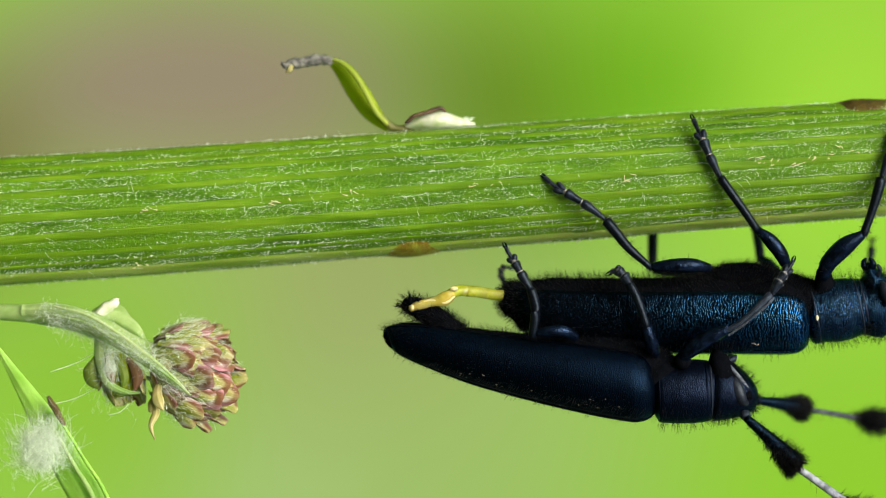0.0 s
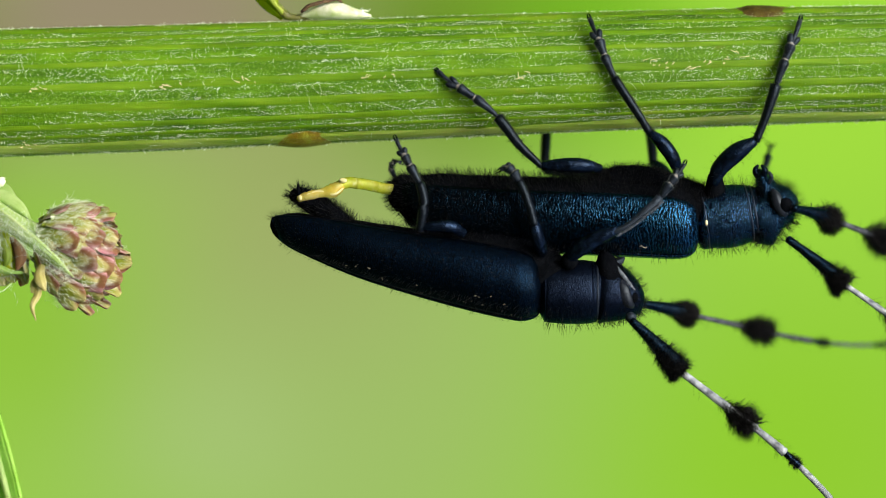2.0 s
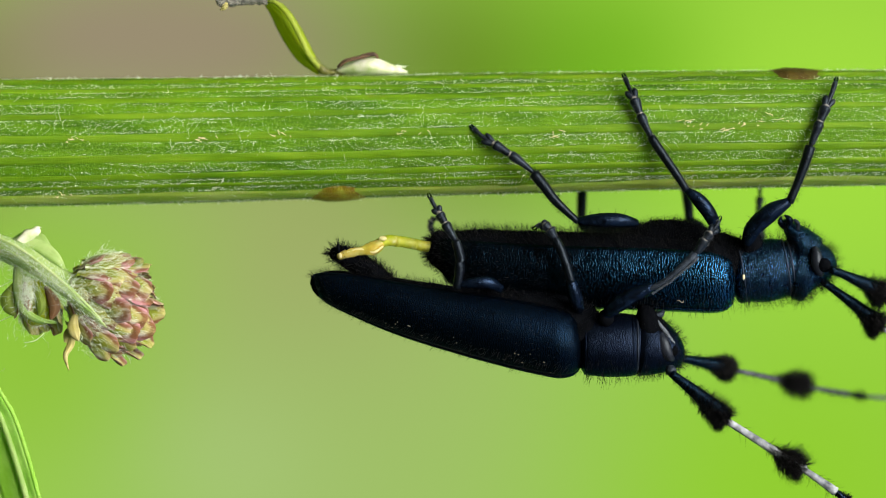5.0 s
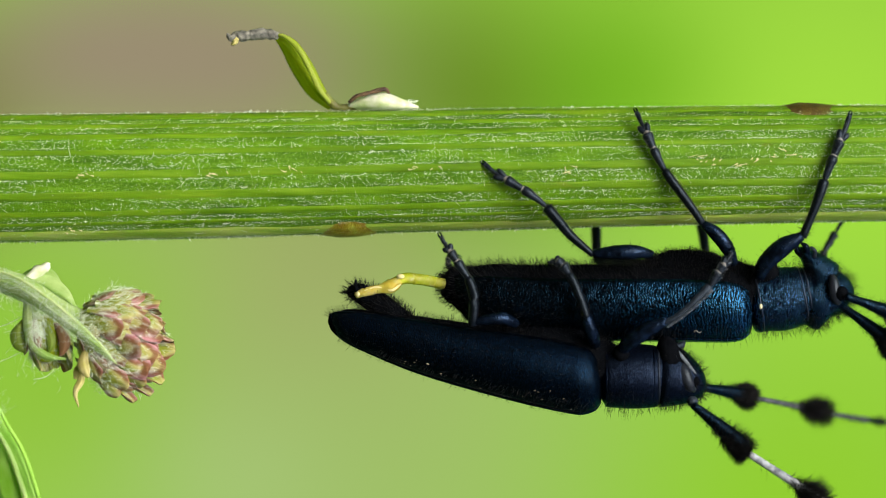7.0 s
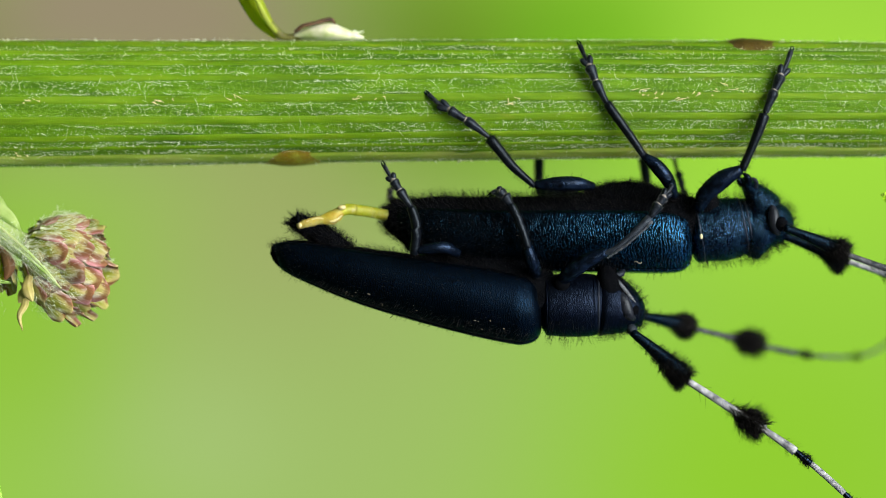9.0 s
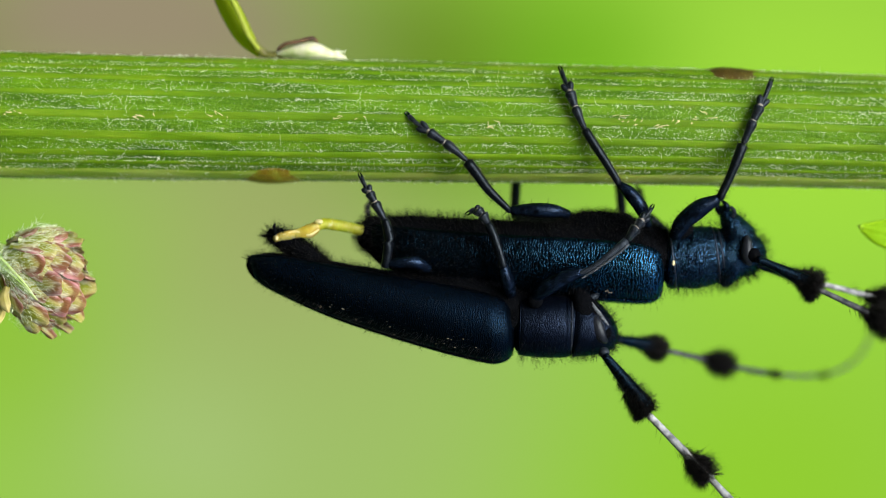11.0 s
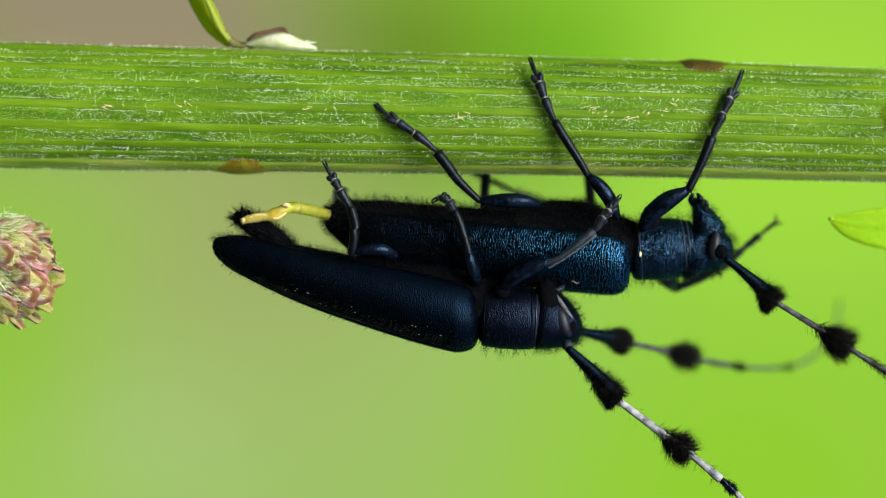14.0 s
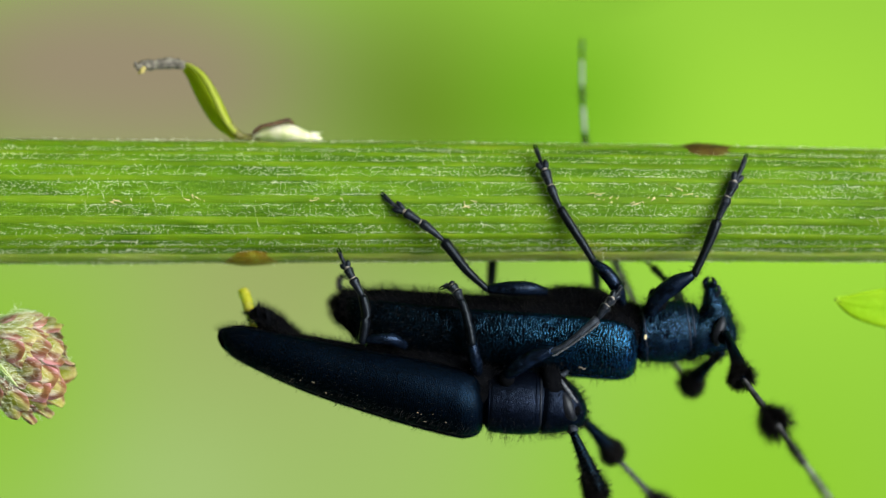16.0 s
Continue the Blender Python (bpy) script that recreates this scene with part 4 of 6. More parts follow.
def tarsus(path, parent, seed=1):
    """Four small foot joints and two claws along a path of (x, y, z, r)."""
    pts = smooth_line(path, 12)
    cuts = [0.0, 0.34, 0.56, 0.74, 1.0]
    for i in range(4):
        a, b = int(cuts[i] * (len(pts) - 1)), int(cuts[i + 1] * (len(pts) - 1))
        if i == 3:
            a = int(0.60 * (len(pts) - 1))
        seg = pts[a:b + 1]
        if len(seg) < 3:
            continue
        if i == 2:
            # the third joint is split into two lobes
            way = (Vector(seg[-1][:3]) - Vector(seg[0][:3])).normalized()
            out = way.cross(Vector((0, 1, 0))).normalized()
            for q in (1, -1):
                st = []
                for k, u in enumerate((0.0, 0.35, 0.75, 1.0)):
                    c = Vector(seg[0][:3]).lerp(Vector(seg[-1][:3]), u) + out * q * seg[0][3] * (0.2 + 0.75 * u)
                    r = seg[0][3] * (0.45, 0.58, 0.62, 0.3)[k]
                    st.append((*c, r, r * 1.1))
                part("tarsus_lobe", outward(loft(st, 8, 3)), TARSUS, parent)
            continue
        st = []
        for u in (0.0, 0.12, 0.5, 0.88, 1.0):
            j = round(u * (len(seg) - 1))
            wide = {0.0: 0.55, 0.12: 0.78, 0.5: 0.92, 0.88: 1.15, 1.0: 0.8}[u] if i < 2 else {0.0: 0.5, 0.12: 0.5, 0.5: 0.55, 0.88: 0.85, 1.0: 0.6}[u]
            r = seg[j][3] * wide
            st.append((*seg[j][:3], r, r * 1.1))
        shape = outward(loft(st, 9, 3))
        part("tarsus_joint", shape, TARSUS, parent)
        w = part("foot_down", hair_shape(skin_roots(shape, 150, 60 + i), 0.07, 0.006, 60 + i, spread=0.5), GREY_DOWN, parent, "short grey down")
        w["kind"] = "stuff"
        if i < 2:
            e = Vector(seg[-1][:3])
            part("pale_joint", ellipsoid(e, seg[-1][3] * 0.8, seg[-1][3] * 0.9, seg[-1][3] * 0.8, 8, 6), PALE, parent)
    end, before = Vector(pts[-1][:3]), Vector(pts[-4][:3])
    way = (end - before).normalized()
    side = way.cross(Vector((0, 1, 0))).normalized()
    for s in (1, -1):
        c = [(*(end + way * k * 0.11 + side * s * (0.035 + 0.035 * k - 0.02 * k * k) + Vector((0, 0.05 * k, 0))), 0.045 - 0.014 * k) for k in range(3)]
        part("claw", outward(tube(c, 6, 3)), LEG, parent)


def aim(angle, yaw=0.0):
    """Turns +x to point angle degrees below level and yaw degrees away from the camera."""
    return Matrix.Rotation(radians(angle), 4, "Y") @ Matrix.Rotation(radians(yaw), 4, "Z")


def brush(line, count, length, seed, lean=(0, 0, 0), centre=0.8, wide=0.15, thin=0.0085):
    """A dense brush of bristles round a line of (x, y, z, r), thickest at centre."""
    rnd = random.Random(seed)
    groups = []
    for _ in range(count):
        u = rnd.gauss(centre, wide)
        if not 0.05 < u < 0.99:
            u = rnd.uniform(max(0.1, centre - wide), 0.97)
        i = min(len(line) - 2, int(u * (len(line) - 1)))
        p, q = Vector(line[i][:3]), Vector(line[i + 1][:3])
        way = (q - p).normalized()
        a = way.orthogonal().normalized()
        b = way.cross(a)
        f = rnd.uniform(0, 6.283)
        out = (a * math.cos(f) + b * math.sin(f))
        root = p.lerp(q, rnd.random()) + out * line[i][3] * 0.8
        out = (out + Vector(lean) * (0.4 + 0.6 * rnd.random())).normalized()
        near = max(0.35, 1 - ((u - centre) / (2.4 * wide)) ** 2)
        groups.append((root, out + way * 0.85, near))
    shapes = []
    for lo, hi in ((0.0, 0.5), (0.5, 0.8), (0.8, 1.1)):
        roots = [(p, w) for p, w, k in groups if lo <= k < hi]
        shapes.append(hair_shape(roots, length * min(1.0, hi), thin, seed, spread=0.2, curl=0.15))
    return join(*shapes)


def antenna(parent, origin, shaft, seed, lean, joints, scape=2.55, label="bristly blue-black antenna with white rings"):
    """Built level from its origin along +x: a thick bristly scape, then a lash of pale joints with black brushes.
    joints: length, turn down, turn away, material, brush hairs. Gives the antenna and the lash."""
    o = Vector(origin)
    slim = 1.0 if seed == 23 else 0.8
    pts = [(o.x, o.y, o.z, 0.14), (o.x + scape * 0.25, o.y, o.z + 0.03, 0.19 * slim), (o.x + scape * 0.6, o.y, o.z + 0.05, 0.28 * slim), (o.x + scape * 0.88, o.y, o.z + 0.04, 0.34 * slim), (o.x + scape, o.y, o.z, 0.2)]
    sc = outward(tube(pts, 14, 6))
    ant = part("antenna", sc, SCAPE, parent, label, origin)
    w = part("brush", brush(smooth_line(pts, 10), 2700, 0.50 if seed < 23 else 0.42, seed, Vector(lean) * 1.4, 0.74 if seed == 23 else 0.84, 0.23 if seed == 23 else 0.16, 0.009), HAIR, ant, "black bristle brush")
    w["kind"] = "stuff"
    w = part("bristles", hair_shape(skin_roots(sc, 260, seed), 0.22, 0.007, seed, spread=0.3), HAIR, ant)
    w["kind"] = "stuff"
    base = o + Vector((scape, 0, 0))
    shapes, idx, order = [], [], []

    def add(shape, mat):
        if mat not in order:
            order.append(mat)
        shapes.append(shape)
        idx.extend([order.index(mat)] * len(shape[1]))

    add(ellipsoid(base, 0.15, 0.14, 0.14, 10, 8), LEG)
    p, a, y = base, 0.0, 0.0
    for j, (length, turn, away, mat, hairs) in enumerate(joints):
        st = [(*p, shaft * 0.8)]
        for k in range(4):
            a, y = a + turn / 4, y + away / 4
            p = p + aim(a, y).to_3x3() @ Vector((length / 4, 0, 0))
            st.append((*p, shaft * (0.85 + 0.10 * k if j < 2 else 0.9)))
        shaft *= 0.93
        add(outward(tube(st, 10, 3)), mat)
        if hairs:
            add(brush(smooth_line(st, 8), int(hairs * 1.2), (0.80 if seed < 23 else 0.66) if j == 0 else 0.25, seed + j, Vector(lean) * 0.6, 0.8 if j == 0 else 0.6, 0.10 if j == 0 else 0.25), HAIR)
        if j < 2:
            add(brush(smooth_line(st, 8), 40, 0.45, seed + 9 + j, (0, -0.2, -1.2), 0.5, 0.3, 0.006), HAIR)
    v, f = join(*shapes)
    me = mesh_of("lash", [tuple(Vector(q) - base) for q in v], f)
    for m in order:
        me.materials.append(m)
    me.polygons.foreach_set("material_index", idx)
    lash = new("lash", me)
    lash.parent = ant
    lash.location = (base - o) * MM
    ORIGIN[lash] = base
    tagged(lash, "pale ringed antenna lash with black brushes")
    return ant, lash


def body_hair(parent, shape, count, length, seed, keep=None, lean=(-0.3, 0, 0)):
    w = part("body_hair", hair_shape(skin_roots(shape, count * 3, seed, keep), length, 0.0068, seed, lean=lean, spread=0.3), HAIR, parent, "short black bristles")
    w["kind"] = "stuff"


def far_leg(parent, femur, tibia, foot, name="leg"):
    l = limb(name, [("femur", femur, LEG), ("tibia", tibia, LEG)], parent, femur[0][:3])
    tarsus(foot, l)
    return l


MOVERS = {}
FIBRE = [(7.48, 0.12, -0.50, 0.008), (7.57, 0.10, -0.47, 0.014), (7.63, 0.10, -0.53, 0.012), (7.72, 0.12, -0.54, 0.014), (7.74, 0.10, -0.49, 0.008)]
COXA, FEMUR, SHIN, FOOT = (10.52, 2.50, 0.33), 2.1, 2.2, 2.45


def upper_beetle():
    bt = thing("longhorn_beetle", (4.37, 1.40, 2.14), "metallic blue longhorn beetle clinging under the stem", "beetle", "mating beetles")
    dorsal = (0, -0.45, -0.89)
    ring = [(-1.18, 1.50, 1.38, 0.40, 0.49), (-0.66, 1.45, 1.21, 0.85, 0.89), (0.32, 1.40, 0.97, 1.17, 1.17), (2.34, 1.30, 0.75, 1.31, 1.33), (4.36, 1.20, 0.63, 1.39, 1.41), (6.78, 1.20, 0.55, 1.41, 1.43), (8.40, 1.20, 0.46, 1.39, 1.41), (8.92, 1.20, 0.40, 1.33, 1.35), (9.25, 1.20, 0.34, 1.21, 1.25), (9.47, 1.20, 0.28, 1.01, 1.05), (9.59, 1.20, 0.24, 0.77, 0.81), (9.63, 1.20, 0.22, 0.48, 0.52)]
    near = outward(half_shell(ring, dorsal, -1.0, 98))
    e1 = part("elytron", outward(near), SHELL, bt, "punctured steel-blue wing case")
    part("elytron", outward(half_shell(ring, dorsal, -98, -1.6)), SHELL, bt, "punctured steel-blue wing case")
    part("fibre", tube(FIBRE, 5, 4), DUST, e1, "tiny pale fibre")
    belly_ring = [(s[0], s[1] + 0.06, s[2] + 0.04, s[3] * 0.93, s[4] * 0.93) for s in ring]
    belly = outward(loft(belly_ring, 22, 4, rough=0.015))
    part("abdomen", belly, BLACK, bt, "black hairy underside")
    tail = outward(loft([(-0.39, 1.50, 1.22, 0.77), (-0.92, 1.50, 1.38, 0.70), (-1.22, 1.50, 1.46, 0.58), (-1.36, 1.50, 1.50, 0.36)], 14, 3))
    body_hair(bt, tail, 420, 0.3, 27, None, (-1.2, 0, 0))
    part("tail_tip", outward(loft([(-0.39, 1.50, 1.22, 0.77), (-0.92, 1.50, 1.38, 0.70), (-1.22, 1.50, 1.46, 0.58), (-1.36, 1.50, 1.50, 0.36)], 14, 3, rough=0.06)), BLACK, bt, "blunt black hairy tail")
    chest = outward(loft([(5.79, 1.50, 1.40, 0.61), (6.60, 1.50, 1.54, 0.81), (7.61, 1.50, 1.60, 0.81), (8.42, 1.50, 1.40, 0.77), (9.32, 1.40, 0.93, 0.93), (9.78, 1.30, 0.63, 0.93)], 18, 4, rough=0.04))
    part("chest", chest, BLACK, bt, "black hairy chest")
    body_hair(bt, belly, 2600, 0.40, 3, lambda p, n: n.z > 0.2)
    body_hair(bt, belly, 420, 0.38, 4, lambda p, n: p.x < -0.18, (-0.7, 0, 0))
    body_hair(bt, chest, 1100, 0.26, 5, lambda p, n: n.z > 0.0, (0, 0, 0))
    body_hair(bt, chest, 2600, 0.10, 25, lambda p, n: n.y < 0.2, (0, 0, 0))
    body_hair(bt, belly, 2600, 0.10, 26, lambda p, n: n.y < 0.2 and n.z > -0.2, (-0.8, 0, 0))
    body_hair(bt, near, 620, 0.48, 6, lambda p, n: p.z < -0.28, (-0.2, 0, -0.6))
    body_hair(bt, near, 900, 0.15, 16, lambda p, n: n.y < -0.1 and p.x < 2.92, (-1.6, 0, 0))
    # front body
    neck = (9.58, 1.30, 0.59)
    pro = outward(loft([(9.66, 1.30, 0.46, 0.97, 0.93), (9.80, 1.30, 0.47, 1.06, 1.03), (10.04, 1.30, 0.50, 1.05, 1.05), (10.63, 1.30, 0.59, 1.14, 1.13), (11.20, 1.30, 0.68, 1.08, 1.07), (11.52, 1.30, 0.72, 1.00, 0.99), (11.76, 1.30, 0.75, 0.95, 0.93)], 28, 4))
    p_ = part("pronotum", pro, SHELL_DARK, bt, "dark blue finely punctured thorax shield", neck)
    for x, z, r in ((9.86, 0.49, 1.075), (11.44, 0.71, 1.045), (11.62, 0.73, 1.01)):
        st = [(x - 0.04, 1.30, z - 0.007, r - 0.03, r - 0.05), (x, 1.30, z, r + 0.02, r), (x + 0.04, 1.30, z + 0.007, r - 0.03, r - 0.05)]
        part("rim", outward(loft(st, 28, 3)), RIM, p_, "raised blue-grey rim")
    w = part("bristles", hair_shape(skin_roots(pro, 1300, 9, lambda p, n: abs(n.z) > 0.5), 0.46, 0.0065, 9, spread=0.3), HAIR, p_)
    w["kind"] = "stuff"
    part("pollen_grain", ellipsoid((9.84, -0.05, 0.36), 0.055, 0.05, 0.10, 8, 6), SPECK, p_, "yellow pollen grain")
    coxa = outward(loft([(10.20, 0.95, 1.22, 0.46), (10.20, 0.75, 1.62, 0.36), (10.18, 0.50, 2.02, 0.26)], 12, 3, rough=0.05))
    part("coxa", coxa, BLACK, p_)
    # head
    hp = (11.76, 1.30, 0.71)
    hd = outward(loft([(11.68, 1.30, 0.73, 0.93, 0.93), (11.94, 1.30, 0.70, 1.08, 1.01), (12.26, 1.30, 0.69, 1.13, 1.01), (12.56, 1.30, 0.66, 1.06, 0.91), (12.80, 1.30, 0.58, 0.84, 0.69), (12.92, 1.30, 0.50, 0.44, 0.36)], 26, 4))
    h = part("head", hd, SHELL_DARK, bt, "dark blue head facing down", hp)
    part("eye", outward(loft([(12.18, 0.24, 1.56, 0.08, 0.08), (12.30, 0.18, 1.34, 0.18, 0.14), (12.40, 0.16, 1.04, 0.21, 0.16), (12.54, 0.18, 0.78, 0.18, 0.14), (12.70, 0.26, 0.64, 0.08, 0.08)], 14, 4, up=(1, 0, 0))), EYE, h, "grey kidney-shaped eye round the antenna socket")
    part("antenna_socket", ellipsoid((12.66, 0.12, 1.02), 0.25, 0.2, 0.26), BLACK, h, "black antenna socket")
    sn = part("snout", outward(loft([(12.26, 1.20, 1.02, 0.66, 0.86), (12.12, 1.10, 1.46, 0.50, 0.76), (11.93, 1.05, 1.92, 0.28, 0.54), (11.80, 1.05, 2.24, 0.15, 0.32)], 14, 4, up=(1, 0, 0), rough=0.03)), SHELL_DARK, h, "short blue-black muzzle", (12.11, 1.20, 0.91))
    w = part("bristles", hair_shape(skin_roots(outward(loft([(12.26, 1.20, 1.02, 0.66, 0.86), (12.12, 1.10, 1.46, 0.50, 0.76), (11.93, 1.05, 1.92, 0.28, 0.54), (11.80, 1.05, 2.24, 0.15, 0.32)], 14, 4, up=(1, 0, 0))), 420, 12), 0.3, 0.0065, 12, spread=0.35), HAIR, sn)
    w["kind"] = "stuff"
    jaws = join(outward(tube([(11.93, 0.70, 2.02, 0.12), (11.96, 0.60, 2.25, 0.11), (11.84, 0.60, 2.44, 0.04)], 8, 4)), outward(tube([(11.74, 0.90, 2.02, 0.12), (11.64, 0.90, 2.25, 0.11), (11.73, 0.80, 2.44, 0.04)], 8, 4)))
    jw = part("mandibles", jaws, LEG, h, "small dark jaws", (12.11, 1.20, 0.91))
    pl = part("palp", outward(tube([(12.10, 0.50, 1.80, 0.08), (12.18, 0.40, 2.00, 0.08), (12.08, 0.40, 2.18, 0.06)], 7, 4)), LEG_GREY, h, "grey mouth feeler", (12.11, 1.20, 0.91))
    w = part("bristles", hair_shape(skin_roots(hd, 1500, 11, lambda p, n: n.x > 0.1 or abs(n.z) > 0.5), 0.40, 0.0065, 11, spread=0.35), HAIR, h)
    w["kind"] = "stuff"
    # antenna by the near eye, then the one on the other side
    base_a = (12.87, -0.10, 0.98)
    a1 = antenna(bt, base_a, 0.12, 21, (-0.3, 0, -0.8), [(3.2, 2, 0, GREY_DOWN, 1700), (2.2, 0, 0, GREY_DOWN, 260), (2.1, 0, 0, WHITE_DOWN, 160), (1.9, 0, 2, GREY_DOWN, 90), (1.7, -2, 2, WHITE_DOWN, 50), (1.3, -2, 2, LEG, 0)], 2.3)
    base_b = (12.80, 1.00, -0.22)
    a2 = antenna(bt, base_b, 0.12, 22, (-0.3, 0, -0.8), [(3.2, 5, 0, WHITE_DOWN, 1700), (2.5, 9, 0, WHITE_DOWN, 260), (2.2, 9, 0, GREY_DOWN, 160), (2.0, 6, 0, WHITE_DOWN, 90), (0.8, 2, 0, LEG, 50), (1.0, 2, 0, WHITE_DOWN, 0), (0.8, 2, 0, LEG, 40), (1.0, 2, 0, WHITE_DOWN, 0), (0.9, 0, 0, LEG, 0)])
    # legs on the near side grip the stem's face
    l3 = limb("hind_leg", [("femur", [(6.09, 0.20, 2.26, 0.15), (5.52, -0.10, 2.36, 0.25), (4.81, -0.20, 2.38, 0.25), (4.01, -0.20, 2.36, 0.15)], LEG), ("tibia", [(3.99, -0.20, 2.32, 0.11), (3.21, -0.30, 3.05, 0.16), (2.81, -0.30, 3.57, 0.18), (2.43, -0.30, 4.05, 0.20)], LEG)], bt, (6.09, 0.20, 2.26), "slender blue-black hind leg", 70, 31)
    tarsus([(2.41, -0.30, 4.09, 0.11), (1.82, -0.35, 4.57, 0.15), (1.12, -0.40, 5.04, 0.16), (0.62, -0.35, 5.37, 0.13), (0.30, -0.25, 5.67, 0.10)], l3)
    l2 = limb("middle_leg", [("femur", [(8.89, 0.20, 2.06, 0.15), (8.63, -0.10, 2.66, 0.25), (8.23, -0.20, 3.18, 0.25), (7.79, -0.20, 3.55, 0.13)], LEG), ("tibia", [(7.81, -0.20, 3.53, 0.13), (7.40, -0.30, 4.17, 0.15), (6.94, -0.35, 4.85, 0.16), (6.54, -0.35, 5.45, 0.16)], LEG)], bt, (8.89, 0.20, 2.06), "slender blue-black middle leg", 60, 32)
    tarsus([(6.54, -0.35, 5.46, 0.13), (6.26, -0.40, 6.04, 0.15), (6.01, -0.30, 6.70, 0.18), (5.82, -0.10, 7.17, 0.13), (5.67, 0.15, 7.59, 0.10)], l2)
    l1 = limb("front_leg", [("femur", [(10.10, 0.30, 1.78, 0.20), (10.32, 0.00, 2.32, 0.31), (10.90, -0.20, 2.88, 0.33), (11.53, -0.30, 3.27, 0.16)], LEG), ("tibia", [(11.55, -0.30, 3.25, 0.15), (11.81, -0.35, 3.91, 0.15), (12.04, -0.40, 4.57, 0.18), (12.24, -0.40, 5.24, 0.20)], LEG)], bt, (10.10, 0.30, 1.78), "thick-thighed blue-black front leg", 60, 33)
    tarsus([(12.26, -0.40, 5.28, 0.15), (12.48, -0.40, 5.90, 0.16), (12.73, -0.30, 6.56, 0.18), (12.95, -0.10, 7.05, 0.15), (13.14, 0.15, 7.59, 0.10)], l1)
    # legs on the far side go up behind the stem
    hf = far_leg(bt, [(6.04, 2.60, 1.96, 0.18), (5.04, 3.20, 2.23, 0.29), (4.24, 3.60, 2.28, 0.19)], [(4.20, 3.60, 2.24, 0.16), (4.25, 4.00, 3.11, 0.19), (4.32, 4.40, 4.16, 0.19)], [(4.32, 4.40, 4.16, 0.17), (4.06, 4.50, 5.20, 0.19), (3.75, 4.50, 5.82, 0.12)], "hind_leg")
    m2 = far_leg(bt, [(8.78, 2.40, 1.85, 0.18), (8.41, 3.00, 2.27, 0.27), (8.17, 3.40, 2.53, 0.18)], [(8.15, 3.40, 2.48, 0.16), (8.11, 3.80, 3.32, 0.19), (7.99, 4.40, 4.57, 0.19)], [(7.99, 4.40, 4.57, 0.17), (7.58, 4.50, 5.61, 0.19), (7.16, 4.50, 6.44, 0.12)], "middle_leg")
    # the raised front leg of the far side: thigh, shin and foot turn one by one
    c0 = Vector(COXA)
    th = part("front_thigh", outward(tube([(c0.x, c0.y, c0.z, 0.2), (c0.x + 0.7, c0.y, c0.z + 0.05, 0.36), (c0.x + 1.4, c0.y, c0.z + 0.05, 0.34), (c0.x + FEMUR, c0.y, c0.z, 0.16)], 10, 4)), LEG, bt, "raised blue-black thigh", COXA)
    sh = part("front_shin", outward(tube([(c0.x, c0.y, c0.z, 0.15), (c0.x + 1.0, c0.y, c0.z - 0.04, 0.19), (c0.x + SHIN, c0.y, c0.z, 0.23)], 10, 4)), SHIN_BLACK, bt, "raised blue-black shin", COXA)
    ft = part("front_foot", outward(tube([(c0.x, c0.y, c0.z, 0.1), (c0.x + 0.15, c0.y, c0.z, 0.12), (c0.x + 0.6, c0.y, c0.z, 0.15), (c0.x + 0.68, c0.y, c0.z, 0.09)], 9, 4)), TARSUS, bt, "raised jointed foot", COXA)
    for k, (a, b, r) in enumerate(((0.66, 1.15, 0.15), (1.12, 1.5, 0.17), (1.4, 2.25, 0.09))):
        part("tarsus_joint", outward(tube([(c0.x + a, c0.y, c0.z, r * 0.6), (c0.x + (a + b) / 2, c0.y, c0.z + 0.02, r * 0.8), (c0.x + b, c0.y, c0.z, r)], 8, 4)), TARSUS, ft)
    for sgn in (1, -1):
        part("claw", outward(tube([(c0.x + 2.2, c0.y, c0.z, 0.06), (c0.x + 2.38, c0.y + 0.03 * sgn, c0.z + 0.10 * sgn, 0.05), (c0.x + 2.46, c0.y, c0.z + 0.22 * sgn + 0.05, 0.02)], 6, 4)), LEG, ft)
    MOVERS.update(u_pro=p_, u_head=h, u_ant_a=a1, u_ant_b=a2, u_limb=(th, sh, ft), u_still=[(l1, (13.14, 7.59)), (l2, (5.67, 7.59)), (l3, (0.30, 5.67)), (hf, (3.75, 5.82)), (m2, (7.16, 6.44))], u_mouth=[sn, jw, pl])
    MOVERS["upper"] = bt
    return bt


